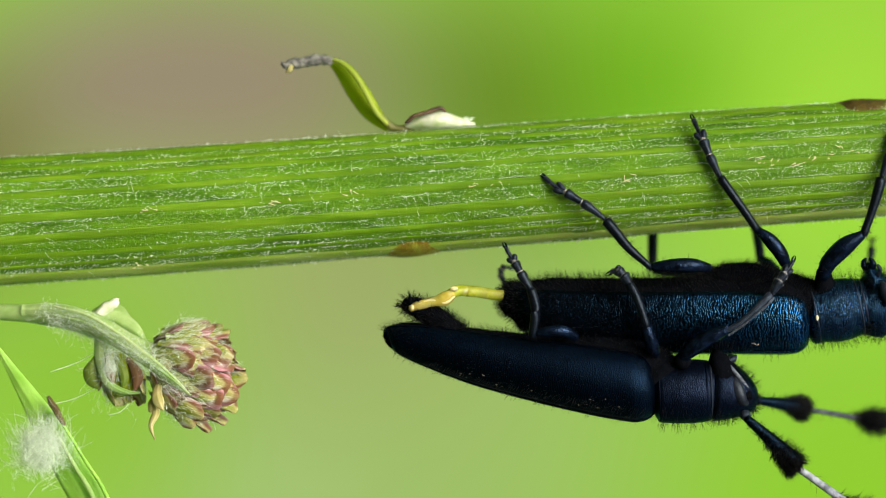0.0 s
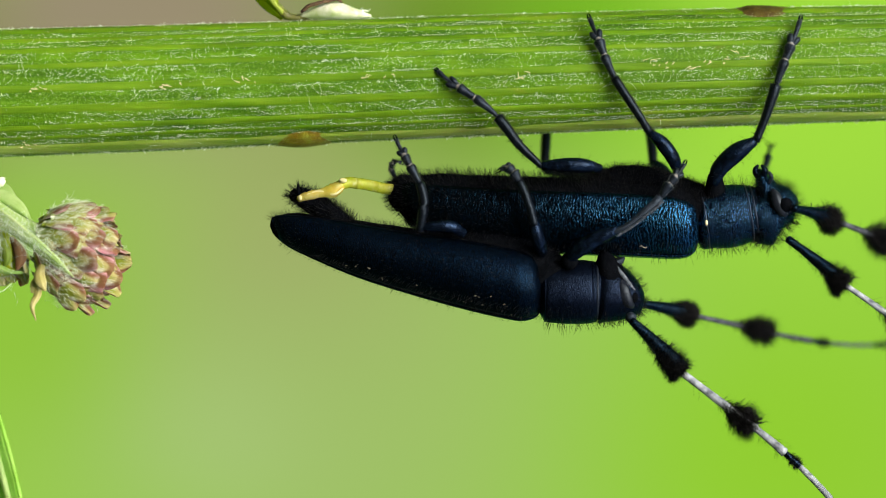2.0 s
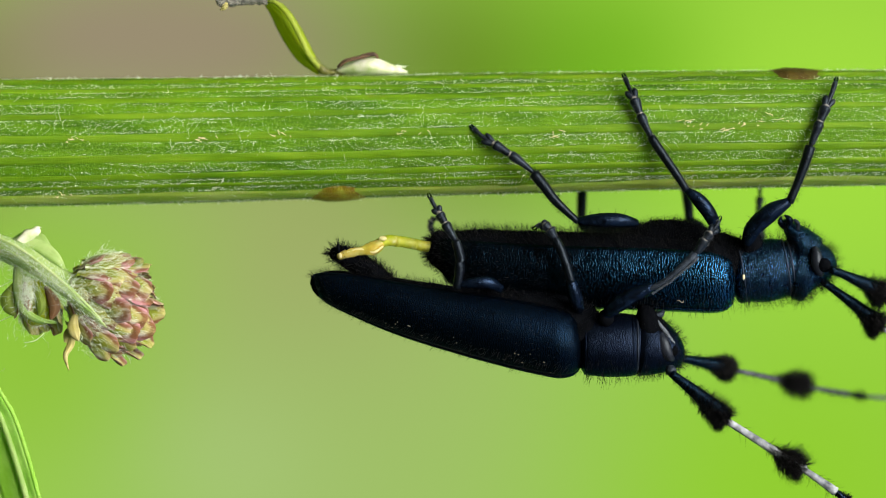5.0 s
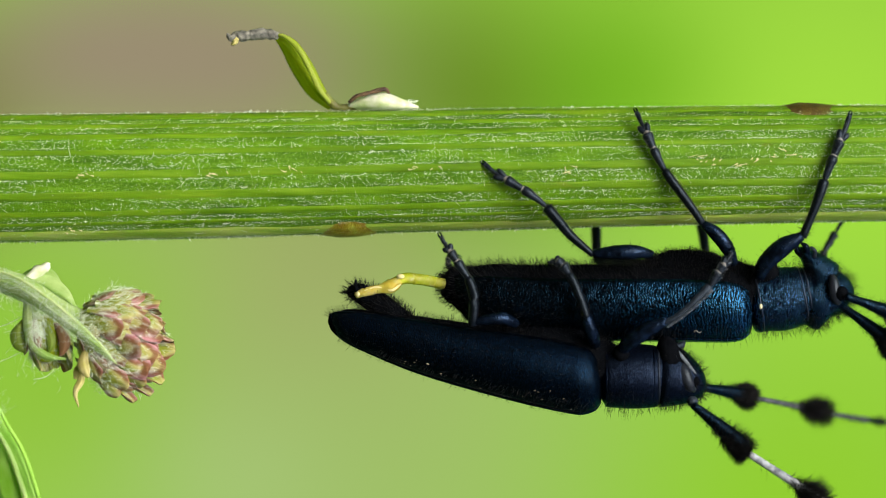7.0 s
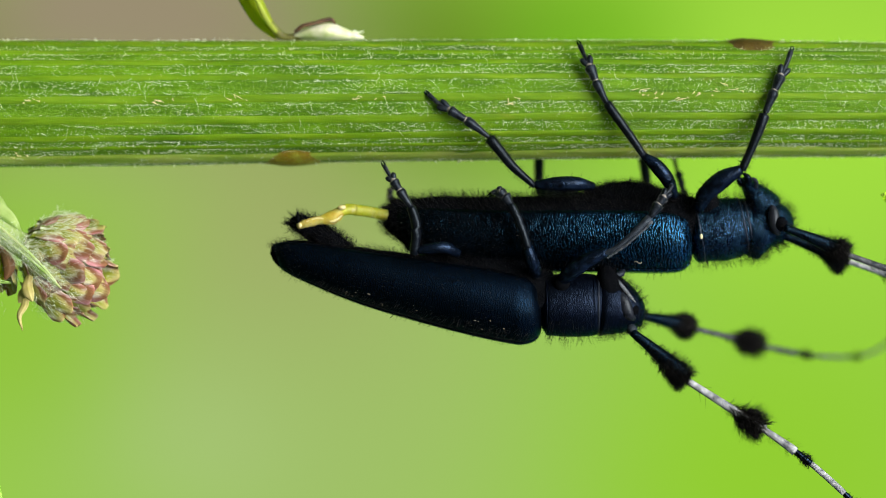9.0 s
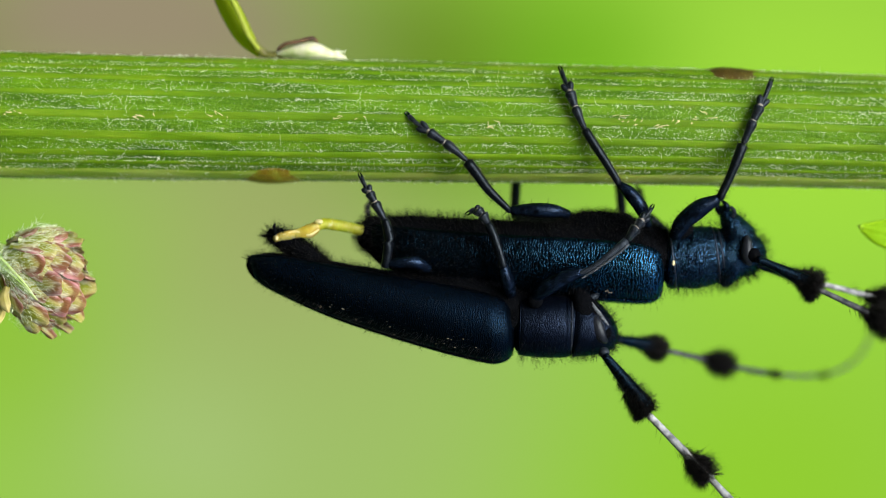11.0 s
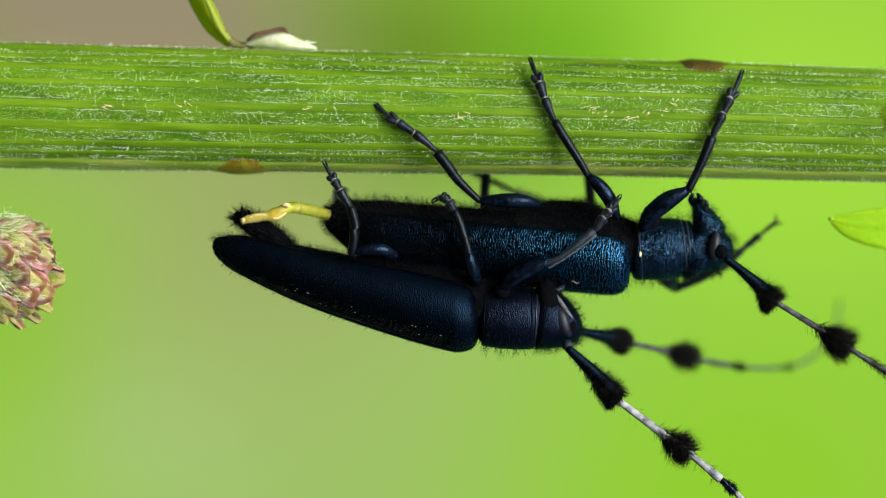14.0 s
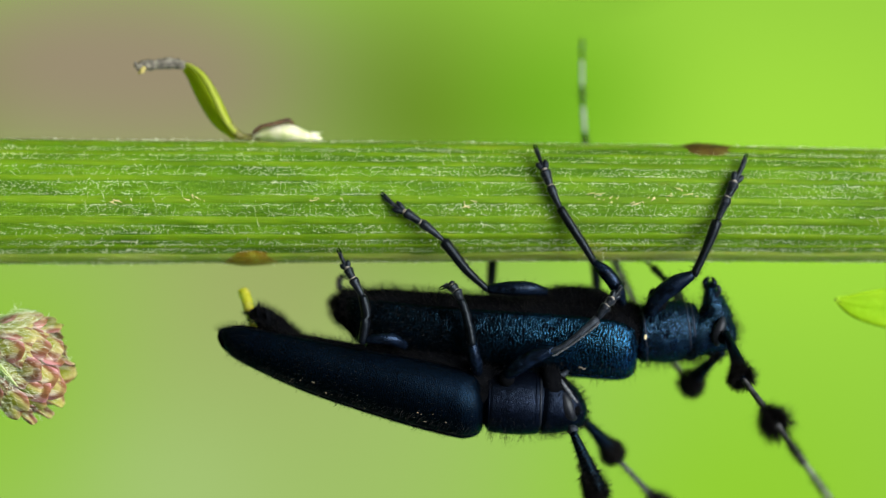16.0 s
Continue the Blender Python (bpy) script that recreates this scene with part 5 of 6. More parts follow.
def lower_beetle():
    bt = thing("longhorn_beetle", (1.93, 0.60, -0.58), "dark blue longhorn beetle hanging from its mate", "beetle", "mating beetles")
    dorsal = (-0.15, -0.40, -0.9)
    ring = [(-5.57, 1.10, 0.30, 0.24, 0.28), (-5.16, 1.05, 0.10, 0.58, 0.60), (-4.11, 1.00, -0.18, 0.83, 0.85), (-2.50, 0.90, -0.62, 1.05, 1.09), (-0.48, 0.80, -1.07, 1.23, 1.25), (1.53, 0.70, -1.47, 1.37, 1.37), (2.94, 0.70, -1.75, 1.39, 1.41), (3.34, 0.70, -1.83, 1.35, 1.37), (3.66, 0.70, -1.89, 1.23, 1.27), (3.88, 0.70, -1.97, 1.03, 1.07), (4.02, 0.70, -2.03, 0.76, 0.80), (4.06, 0.70, -2.05, 0.48, 0.52)]
    near = outward(half_shell(ring, dorsal, -1.0, 120))
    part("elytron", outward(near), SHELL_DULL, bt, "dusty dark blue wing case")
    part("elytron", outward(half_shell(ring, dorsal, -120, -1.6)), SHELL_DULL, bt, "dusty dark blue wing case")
    belly = outward(loft([(s[0], s[1] + 0.08, s[2] + 0.05, s[3] * 0.9, s[4] * 0.9) for s in ring], 22, 4, rough=0.015))
    part("abdomen", belly, BLACK, bt, "black hairy underside")
    tail = outward(loft([(-2.80, 1.00, -0.02, 0.44), (-3.67, 1.00, 0.54, 0.44), (-4.27, 1.00, 0.87, 0.40), (-4.74, 1.00, 1.03, 0.34), (-5.06, 1.00, 1.01, 0.18)], 14, 4, rough=0.06))
    tp = part("tail_tip", tail, BLACK, bt, "upturned black hairy tail tip", (-2.90, 1.00, 0.02))
    for a, b in (((-4.76, 0.60, 0.98, 0.08), (-4.86, 0.50, 1.43, 0.03)), ((-4.38, 0.60, 0.94, 0.08), (-4.56, 0.50, 1.35, 0.03))):
        part("tail_spine", outward(tube([a, b], 6, 3)), BLACK, tp)
    w = part("bristles", hair_shape(skin_roots(tail, 1300, 3), 0.34, 0.009, 3, lean=(-0.5, 0, 0.2)), HAIR, tp)
    w["kind"] = "stuff"
    chest = outward(loft([(0.72, 0.80, -0.58, 0.52), (1.73, 0.80, -0.62, 0.68), (2.94, 0.80, -0.78, 0.85), (3.84, 0.80, -1.29, 0.93), (4.26, 0.70, -1.79, 1.01)], 18, 4, rough=0.04))
    part("chest", chest, BLACK, bt, "black hairy chest")
    body_hair(bt, chest, 1000, 0.26, 5, lambda p, n: n.z > 0.0, (0, 0, 0))
    body_hair(bt, belly, 1500, 0.3, 8, lambda p, n: n.z > 0.3)
    body_hair(bt, near, 1300, 0.28, 6, lambda p, n: n.z < -0.6, (-0.7, 0, -0.5))
    body_hair(bt, near, 700, 0.13, 7, lambda p, n: p.x < -4.52, (-0.8, 0, 0))
    body_hair(bt, near, 420, 0.14, 17, lambda p, n: n.y < -0.1, (-1.8, 0, 0))
    rnd = random.Random(5)
    spots = skin_roots(near, 9000, 77, lambda p, n: n.y < -0.2 and -0.95 < n.z < -0.45)
    spots = [q for q in spots if rnd.random() < (0.03 if noise.noise(Vector(q[0]) * 1.1) > 0.05 else 0.008)]
    flecks = [ellipsoid(p, rnd.uniform(0.012, 0.06), 0.018, rnd.uniform(0.01, 0.03), 5, 4) for p, n in spots[:150]]
    w = part("dust_fleck", join(*flecks), DUST, bt, "scattered pale dust")
    w["kind"] = "stuff"
    neck = (4.04, 0.70, -2.09)
    pro = outward(loft([(4.02, 0.70, -2.11, 0.93, 0.93), (4.18, 0.70, -2.11, 1.07, 1.05), (4.44, 0.70, -2.13, 1.11, 1.09), (5.05, 0.70, -2.13, 1.15, 1.13), (5.65, 0.70, -2.13, 1.13, 1.09), (5.95, 0.70, -2.11, 1.07, 1.01), (6.11, 0.70, -2.11, 0.97, 0.93)], 28, 4))
    p_ = part("pronotum", pro, SHELL_INK, bt, "inky blue-black thorax shield", neck)
    for x, r in (((4.14, 0.70, -2.11), 1.07), ((5.83, 0.70, -2.11), 1.085), ((5.99, 0.70, -2.11), 1.05)):
        st = [(x[0] - 0.04, x[1], x[2], r - 0.03, r - 0.05), (x[0], x[1], x[2], r + 0.02, r), (x[0] + 0.04, x[1], x[2], r - 0.03, r - 0.05)]
        part("rim", outward(loft(st, 28, 3)), RIM if x[0] > 5.9 else SHELL_INK, p_, "raised rim")
    w = part("bristles", hair_shape(skin_roots(pro, 1000, 9, lambda p, n: n.z < -0.5), 0.46, 0.0065, 9, spread=0.3), HAIR, p_)
    w["kind"] = "stuff"
    hp = (6.11, 0.70, -2.11)
    hd = outward(loft([(6.07, 0.70, -2.11, 0.97, 0.93), (6.35, 0.70, -2.15, 1.13, 1.01), (6.76, 0.70, -2.31, 0.99, 0.95), (7.12, 0.70, -2.51, 0.78, 0.76), (7.36, 0.70, -2.69, 0.54, 0.52), (7.48, 0.70, -2.80, 0.28, 0.28)], 26, 4))
    h = part("head", hd, SHELL_INK, bt, "inky blue head facing its mate", hp)
    part("snout", outward(loft([(6.55, 0.60, -1.79, 0.68, 0.80), (6.43, 0.50, -1.39, 0.54, 0.72), (6.30, 0.45, -1.02, 0.38, 0.54), (6.22, 0.45, -0.76, 0.20, 0.28)], 14, 4, up=(1, 0, 0), rough=0.05)), BLACK, h, "short black muzzle")
    part("eye", outward(loft([(6.76, 0.02, -1.62, 0.10, 0.08), (6.84, -0.07, -1.92, 0.24, 0.16), (6.94, -0.08, -2.24, 0.26, 0.18), (7.08, -0.02, -2.50, 0.20, 0.16), (7.25, 0.10, -2.64, 0.10, 0.08)], 14, 4, up=(1, 0, 0))), EYE, h, "grey kidney-shaped eye round the antenna socket")
    part("antenna_socket", ellipsoid((7.25, 0.14, -2.32), 0.2, 0.2, 0.22), BLACK, h, "black antenna socket")
    part("antenna_socket", ellipsoid((7.17, -0.15, -3.02), 0.2, 0.2, 0.2), LEG_GREY, h, "grey antenna socket")
    part("face_down", outward(tube([(6.49, 0.10, -1.02, 0.05), (6.76, 0.00, -1.38, 0.08), (7.08, 0.00, -1.78, 0.08), (7.35, 0.15, -2.14, 0.05)], 8, 4)), EYE_RIM, h, "grey downy streak on the face")
    part("palp", outward(tube([(6.53, 0.20, -1.14, 0.10), (6.82, 0.30, -1.02, 0.12), (6.94, 0.40, -0.90, 0.06)], 7, 4)), LEG_GREY, h)
    w = part("bristles", hair_shape(skin_roots(hd, 1300, 11, lambda p, n: n.x > 0.2 or abs(n.z) > 0.6), 0.32, 0.008, 11, spread=0.35), HAIR, h)
    w["kind"] = "stuff"
    c1 = antenna(bt, (7.18, -0.30, -3.11), 0.155, 23, (-0.5, 0, -0.8), [(3.3, 0, 0, WHITE_DOWN, 1700), (1.35, 4, 0, WHITE_DOWN, 0), (0.7, 2, 0, LEG, 260), (1.6, 5, 0, WHITE_DOWN, 0), (0.7, 3, 0, LEG, 140), (1.9, 10, 0, WHITE_DOWN, 0), (1.6, 8, 0, LEG, 0)])
    c2 = antenna(bt, (7.43, 1.20, -2.52), 0.11, 24, (0, 0, -0.2), [(3.6, 2, 4, GREY_DOWN, 1700), (1.9, -3, 4, GREY_DOWN, 0), (0.8, -2, 2, LEG, 160), (2.2, -5, 4, GREY_DOWN, 0), (0.9, -5, 2, LEG, 60), (1.8, -16, 4, GREY_DOWN, 0), (1.6, -24, 2, GREY_DOWN, 0), (1.4, -24, 2, GREY_DOWN, 0)])
    # near legs hold the mate
    f = limb("front_leg", [("femur", [(4.92, -0.10, -1.02, 0.16), (5.32, -0.50, -0.60, 0.29), (5.95, -0.70, -0.20, 0.28), (6.66, -0.80, 0.10, 0.16)], LEG), ("tibia", [(6.50, -0.85, 0.02, 0.10), (6.90, -0.95, 0.18, 0.11), (7.40, -0.95, 0.56, 0.12), (8.15, -0.80, 1.22, 0.17)], LEG_GREY)], bt, (4.92, -0.10, -1.02), "front leg with a grey downy shin", 0, 41)
    tarsus([(8.17, -0.80, 1.26, 0.15), (8.41, -0.75, 1.62, 0.18), (8.63, -0.70, 1.91, 0.16), (8.88, -0.60, 2.21, 0.11), (9.00, -0.50, 2.41, 0.08)], f)
    edge = smooth_line([(5.56, -0.82, -0.78), (6.71, -1.00, -0.06), (7.27, -1.05, 0.32), (7.90, -1.00, 0.82), (8.22, -0.90, 1.12)], 60)
    w = part("shin_down", hair_shape([(p, (0.5, -0.3, -0.5)) for p in edge if p[0] > 6.6 for _ in range(4)], 0.085, 0.007, 44, spread=0.35), EYE_RIM, f, "pale silky down along the shin")
    w["kind"] = "stuff"
    part("knee", ellipsoid((5.00, -0.10, -1.02), 0.3, 0.3, 0.32), BLACK, f)
    m = limb("middle_leg", [("femur", [(4.02, 0.00, -0.74, 0.20), (3.91, -0.40, -0.38, 0.25), (3.78, -0.60, 0.02, 0.23), (3.70, -0.70, 0.38, 0.15)], LEG), ("tibia", [(3.74, -0.70, 0.22, 0.15), (3.54, -0.75, 0.91, 0.15), (3.34, -0.75, 1.45, 0.16), (3.18, -0.70, 1.77, 0.16)], LEG)], bt, (4.02, 0.00, -0.74), "blue-black middle leg", 30, 42)
    tarsus([(3.18, -0.70, 1.77, 0.15), (2.98, -0.70, 2.09, 0.18), (2.75, -0.60, 2.29, 0.15), (2.55, -0.50, 2.21, 0.10)], m)
    b = limb("hind_leg", [("femur", [(1.24, 0.00, -0.08, 0.16), (0.82, -0.30, 0.16, 0.23), (0.32, -0.40, 0.18, 0.21), (-0.24, -0.40, 0.14, 0.13)], LEG), ("tibia", [(-0.32, -0.40, 0.02, 0.15), (-0.20, -0.50, 0.72, 0.18), (-0.20, -0.50, 1.22, 0.18), (-0.32, -0.50, 1.69, 0.16)], LEG)], bt, (1.24, 0.00, -0.08), "blue-black hind leg", 30, 43)
    tarsus([(-0.32, -0.50, 1.69, 0.15), (-0.60, -0.50, 2.17, 0.16), (-0.84, -0.50, 2.61, 0.16), (-1.02, -0.45, 2.91, 0.13), (-1.16, -0.40, 3.21, 0.08)], b)
    far_leg(bt, [(0.93, 2.00, -0.18, 0.17), (-0.29, 2.80, 0.22, 0.20), (-0.74, 3.00, 0.33, 0.14)], [(-0.74, 3.00, 0.33, 0.14), (-1.00, 3.00, 1.25, 0.14), (-1.23, 2.80, 1.96, 0.12)], [(-1.23, 2.80, 1.96, 0.10), (-1.37, 2.70, 2.27, 0.10), (-1.26, 2.50, 2.55, 0.08), (-1.06, 2.40, 2.51, 0.05)], "hind_leg")
    part("front_leg", outward(tube([(5.60, 1.80, -1.60, 0.15), (6.53, 2.20, -1.30, 0.15), (6.89, 2.40, -0.90, 0.13), (6.97, 2.40, -0.55, 0.10)], 8, 4)), LEG_GREY, bt)
    # the yellow link between the two
    o1 = part("link_base", outward(tube([(-4.66, 0.60, 1.15, 0.12), (-4.26, 0.60, 1.27, 0.17), (-3.86, 0.60, 1.35, 0.16), (-3.42, 0.60, 1.45, 0.26), (-3.09, 0.60, 1.67, 0.17)], 12, 5, rough=0.08)), ORGAN, bt, "wet yellow membranous organ", (-4.51, 0.80, 0.99))
    part("knob", ellipsoid((-4.58, 0.50, 1.18), 0.08, 0.08, 0.1), ORGAN_KNOB, o1, "cream hardened knob")
    part("fold", outward(tube([(-4.34, 0.46, 1.30, 0.03), (-3.94, 0.50, 1.42, 0.05), (-3.61, 0.44, 1.36, 0.04), (-3.35, 0.42, 1.32, 0.06), (-3.05, 0.45, 1.52, 0.03)], 8, 4)), ORGAN_KNOB, o1, "glistening pale fold")
    o2 = []
    for pts in ([(-3.26, 0.60, 1.59, 0.18), (-2.90, 0.70, 1.73, 0.20), (-2.54, 0.80, 1.71, 0.20)], [(-2.62, 0.75, 1.71, 0.20), (-2.26, 0.90, 1.67, 0.20), (-1.85, 1.00, 1.59, 0.20)], [(-1.94, 1.00, 1.61, 0.20), (-1.59, 1.10, 1.53, 0.20), (-1.21, 1.30, 1.50, 0.20)]):
        o2.append(part("link_tube", outward(tube(pts, 12, 5, rough=0.02)), ORGAN_GREEN, bt, "smooth yellow-green tube", pts[0][:3]))
    part("knob", ellipsoid((-3.06, 0.42, 1.80), 0.15, 0.1, 0.09), ORGAN_KNOB, o2[0], "cream hardened knob")
    MOVERS.update(l_ant_c=c1, l_ant_d=c2, l_front=(p_, h), l_tail=tp, l_base=o1, l_tube=o2, lower=bt, l_legs=(b, m, f))
    return bt


upper = upper_beetle()
lower = lower_beetle()


# ---------------------------------------------------------------- what moves
def turn_rows(ob, rows):
    """rows: seconds, shift across, shift up (mm), turn in degrees clockwise as the camera sees it[, turn about the upright axis]."""
    at = ob.location.copy()
    out = []
    for t, dx, dz, a, *more in rows:
        m = Matrix.Translation(at + Vector((dx, 0, dz)) * MM) @ Matrix.Rotation(radians(a), 4, "Y")
        if more:
            m = m @ Matrix.Rotation(radians(more[0]), 4, "Z")
        out.append((t, m))
    walk(ob, out)


# seconds, shift across, shift up, turn of each body about its middle, clockwise
UPPER_SWAY = [(0.0, 0, 0, 0), (1.5, 0.0, 0.0, 0), (3.0, 0.01, 0.0, 0), (3.5, 0.04, 0.02, -0.19), (4.2, 0.06, 0.05, -0.6), (6.3, 0.25, 0.25, -2.5), (7.0, 0.23, 0.26, -2.8), (8.0, 0.22, 0.28, -3.0), (9.0, 0.2, 0.25, -3.7), (9.2, 0.2, 0.25, -3.75), (11.3, 0.10, 0.20, -1.8), (12.5, 0.09, 0.23, -1.6), (13.5, 0.07, 0.29, -1.2), (14.5, 0.03, 0.36, -0.1), (15.0, 0.03, 0.37, 0.2), (15.5, -0.02, 0.32, -0.3), (16.0, 0.0, 0.33, -0.45)]
LOWER_SWAY = [(0.0, 0, 0, 0), (1.5, 0.0, 0.0, -0.2), (3.0, 0.01, 0.0, 0.1), (3.5, 0.02, 0.0, 0.0), (4.2, 0.07, 0.0, -0.4), (6.3, 0.53, -0.02, -1.9), (7.0, 0.52, -0.01, -1.76), (8.0, 0.49, -0.03, -1.95), (9.0, 0.49, -0.03, -2.5), (11.3, 0.41, 0.12, -2.0), (12.5, 0.34, 0.17, -1.68), (13.5, 0.33, 0.2, -1.3), (14.5, 0.23, 0.26, -0.35), (15.0, 0.19, 0.26, -0.3), (15.5, 0.14, 0.26, -0.56), (16.0, 0.11, 0.27, -0.68)]
# how the near legs of the lower body shift and turn about their hips, their feet holding the mate
HIND_HOLD = [(0.0, 0, 0, 0), (3.5, 0, 0, 0), (4.2, 0.05, 0.02, -0.8), (6.3, 0.30, 0.10, -6.0), (9.2, 0.30, 0.12, -6.0), (11.3, 0.06, 0.34, -3.4), (13.0, 0.0, 0.36, -2.8), (14.0, -0.03, 0.45, -5.0), (15.0, -0.03, 0.45, -4.0), (16.0, 0.0, 0.42, -1.5)]
MIDDLE_HOLD = [(0.0, 0, 0, 0), (3.5, 0, 0, 0), (4.2, 0.05, 0.02, -0.5), (6.3, 0.32, 0.12, -3.6), (9.2, 0.34, 0.13, -4.0), (11.3, 0.28, 0.27, -3.0), (13.0, 0.22, 0.27, -3.2), (14.0, 0.12, 0.36, -2.2), (15.0, 0.02, 0.32, 0.0), (16.0, -0.15, 0.26, 3.0)]
FRONT_HOLD = [(0.0, 0, 0, 0), (3.5, 0, 0, 0), (4.2, 0.05, 0.02, -0.5), (6.3, 0.27, 0.10, -3.2), (9.2, 0.28, 0.12, -3.5), (11.3, 0.16, 0.40, -0.9), (13.0, 0.14, 0.40, -1.4), (14.0, 0.08, 0.42, -1.2), (15.0, 0.0, 0.40, -1.0), (16.0, -0.08, 0.36, -0.8)]
# the head and shield ride on the upper body
HEAD = [(0.0, 0, 0, 0), (1.5, 0, 0, 0), (3.0, 0, 0, 2), (3.5, 0.0, 0.0, 5), (4.2, 0.02, 0.02, 10), (6.3, 0.03, -0.03, 17), (7.0, 0.03, -0.03, 17), (9.2, 0.06, 0.0, 18), (11.3, 0.06, 0.28, 21), (12.5, 0.06, 0.26, 22), (13.5, 0.06, 0.23, 25), (14.5, 0.02, 0.43, 32), (15.0, -0.04, 0.50, 36), (15.5, -0.02, 0.44, 37), (16.0, 0.0, 0.39, 38)]
MOUTH = [(0.0, 0), (3.0, 0), (3.5, -10), (4.2, -26), (6.3, -36), (7.0, -36), (9.0, -34), (12.5, -32), (14.5, -34), (16.0, -30)]


def sway_pose(rows, t, pivot):
    ts = [r[0] for r in rows]
    dx, dz, a = [float(np.interp(t, ts, [r[k] for r in rows])) for k in (1, 2, 3)]
    p = Vector(pivot) * MM
    return Matrix.Translation(p + Vector((dx, 0, dz)) * MM) @ Matrix.Rotation(radians(a), 4, "Y") @ Matrix.Translation(-p)


def sway(thing_, rows, still=()):
    """Sway a whole body about its base; each leg in still turns about its foot (across, up), so that its hip follows the body."""
    pivot = ORIGIN[thing_]
    rest = Matrix.Translation(pivot * MM)
    walk(thing_, [(r[0], UPRIGHT @ sway_pose(rows, r[0], pivot) @ rest) for r in rows])
    for leg, foot in still:
        hip = ORIGIN[leg]
        at = Matrix.Translation(hip * MM)
        toe = Vector((foot[0], hip.y, foot[1]))
        out = []
        for row in rows:
            body = sway_pose(rows, row[0], pivot)
            move = (body @ (hip * MM)) / MM - hip
            arm = hip - toe
            turn = math.degrees((arm.z * move.x - arm.x * move.z) / arm.length_squared)
            slide = arm * (0.2 * move.dot(arm) / arm.length_squared)
            held = Matrix.Translation((toe + slide) * MM) @ Matrix.Rotation(radians(turn), 4, "Y") @ Matrix.Translation(-toe * MM)
            out.append((row[0], (body @ rest).inverted() @ held @ at))
        walk(leg, out)


def hold(leg, rows, thing_, body_rows):
    """A leg that keeps its own grip while its body sways; rows as for sway, about the hip."""
    pivot, hip = ORIGIN[thing_], ORIGIN[leg]
    rest, at = Matrix.Translation(pivot * MM), Matrix.Translation(hip * MM)
    times = sorted({r[0] for r in rows} | {r[0] for r in body_rows})
    walk(leg, [(t, (sway_pose(body_rows, t, pivot) @ rest).inverted() @ sway_pose(rows, t, hip) @ at) for t in times])


def swing(pair, rows, shift):
    """An antenna and its lash: rows are seconds, then the way of the scape and of the lash (down, away) and the lash's roll, in degrees."""
    ant, lash = pair
    at, joint = ant.location.copy(), lash.location.copy()
    one, two = [], []
    for t, a, y, la, ly, *roll in rows:
        m = aim(a, y)
        one.append((t, Matrix.Translation(at + shift(t) * MM) @ m))
        two.append((t, Matrix.Translation(joint) @ m.inverted() @ aim(la, ly) @ Matrix.Rotation(radians(sum(roll)), 4, "X")))
    walk(ant, one)
    walk(lash, two)


def drift(rows):
    """How far an antenna's socket has been carried (across, up) at a time, as the head turns."""
    def shift(t):
        ts = [r[0] for r in rows]
        return Vector((float(np.interp(t, ts, [r[1] for r in rows])), 0, float(np.interp(t, ts, [r[2] for r in rows]))))
    return shift


def reach(rows):
    """The raised leg: rows are seconds and where knee, ankle and toe are seen (across, up); lengths are kept by leaning away."""
    th, sh, ft = MOVERS["u_limb"]
    home = Vector(COXA)
    moves = ([], [], [])
    for t, *spots in rows:
        p = home.copy()
        for k, length in enumerate((FEMUR, SHIN, FOOT)):
            dx, dz = spots[2 * k] - p.x, spots[2 * k + 1] - p.z
            d = max(0.05, math.hypot(dx, dz))
            yaw = math.degrees(math.acos(min(1.0, d / length)))
            if k == 1 or p.y > 3.6:
                yaw = -yaw if p.y > 3.0 else yaw
            m = aim(math.degrees(math.atan2(-dz, dx)), yaw)
            moves[k].append((t, Matrix.Translation((p - ORIGIN[MOVERS["upper"]]) * MM) @ m))
            p = p + m.to_3x3() @ Vector((length, 0, 0))
    for ob, mv in zip((th, sh, ft), moves):
        walk(ob, mv)


def piece_rows(ob, depth, late):
    """A piece of the link: at rest until it is pulled out, then at the places given (seconds, across, up, turn), depth further in."""
    o = ORIGIN[ob]
    at = ob.location.copy()
    rows = [(0.0, Matrix.Translation(at)), (15.2, Matrix.Translation(at))]
    pivot = ORIGIN[MOVERS["lower"]]
    for t, x, z, a in late:
        q = sway_pose(LOWER_SWAY, t, pivot).inverted() @ (Vector((x, o.y, z)) * MM)
        shift = Vector((q.x - o.x * MM, depth * MM, q.z - o.z * MM))
        rows.append((t, Matrix.Translation(at + shift) @ Matrix.Rotation(radians(a), 4, "Y")))
    walk(ob, rows)


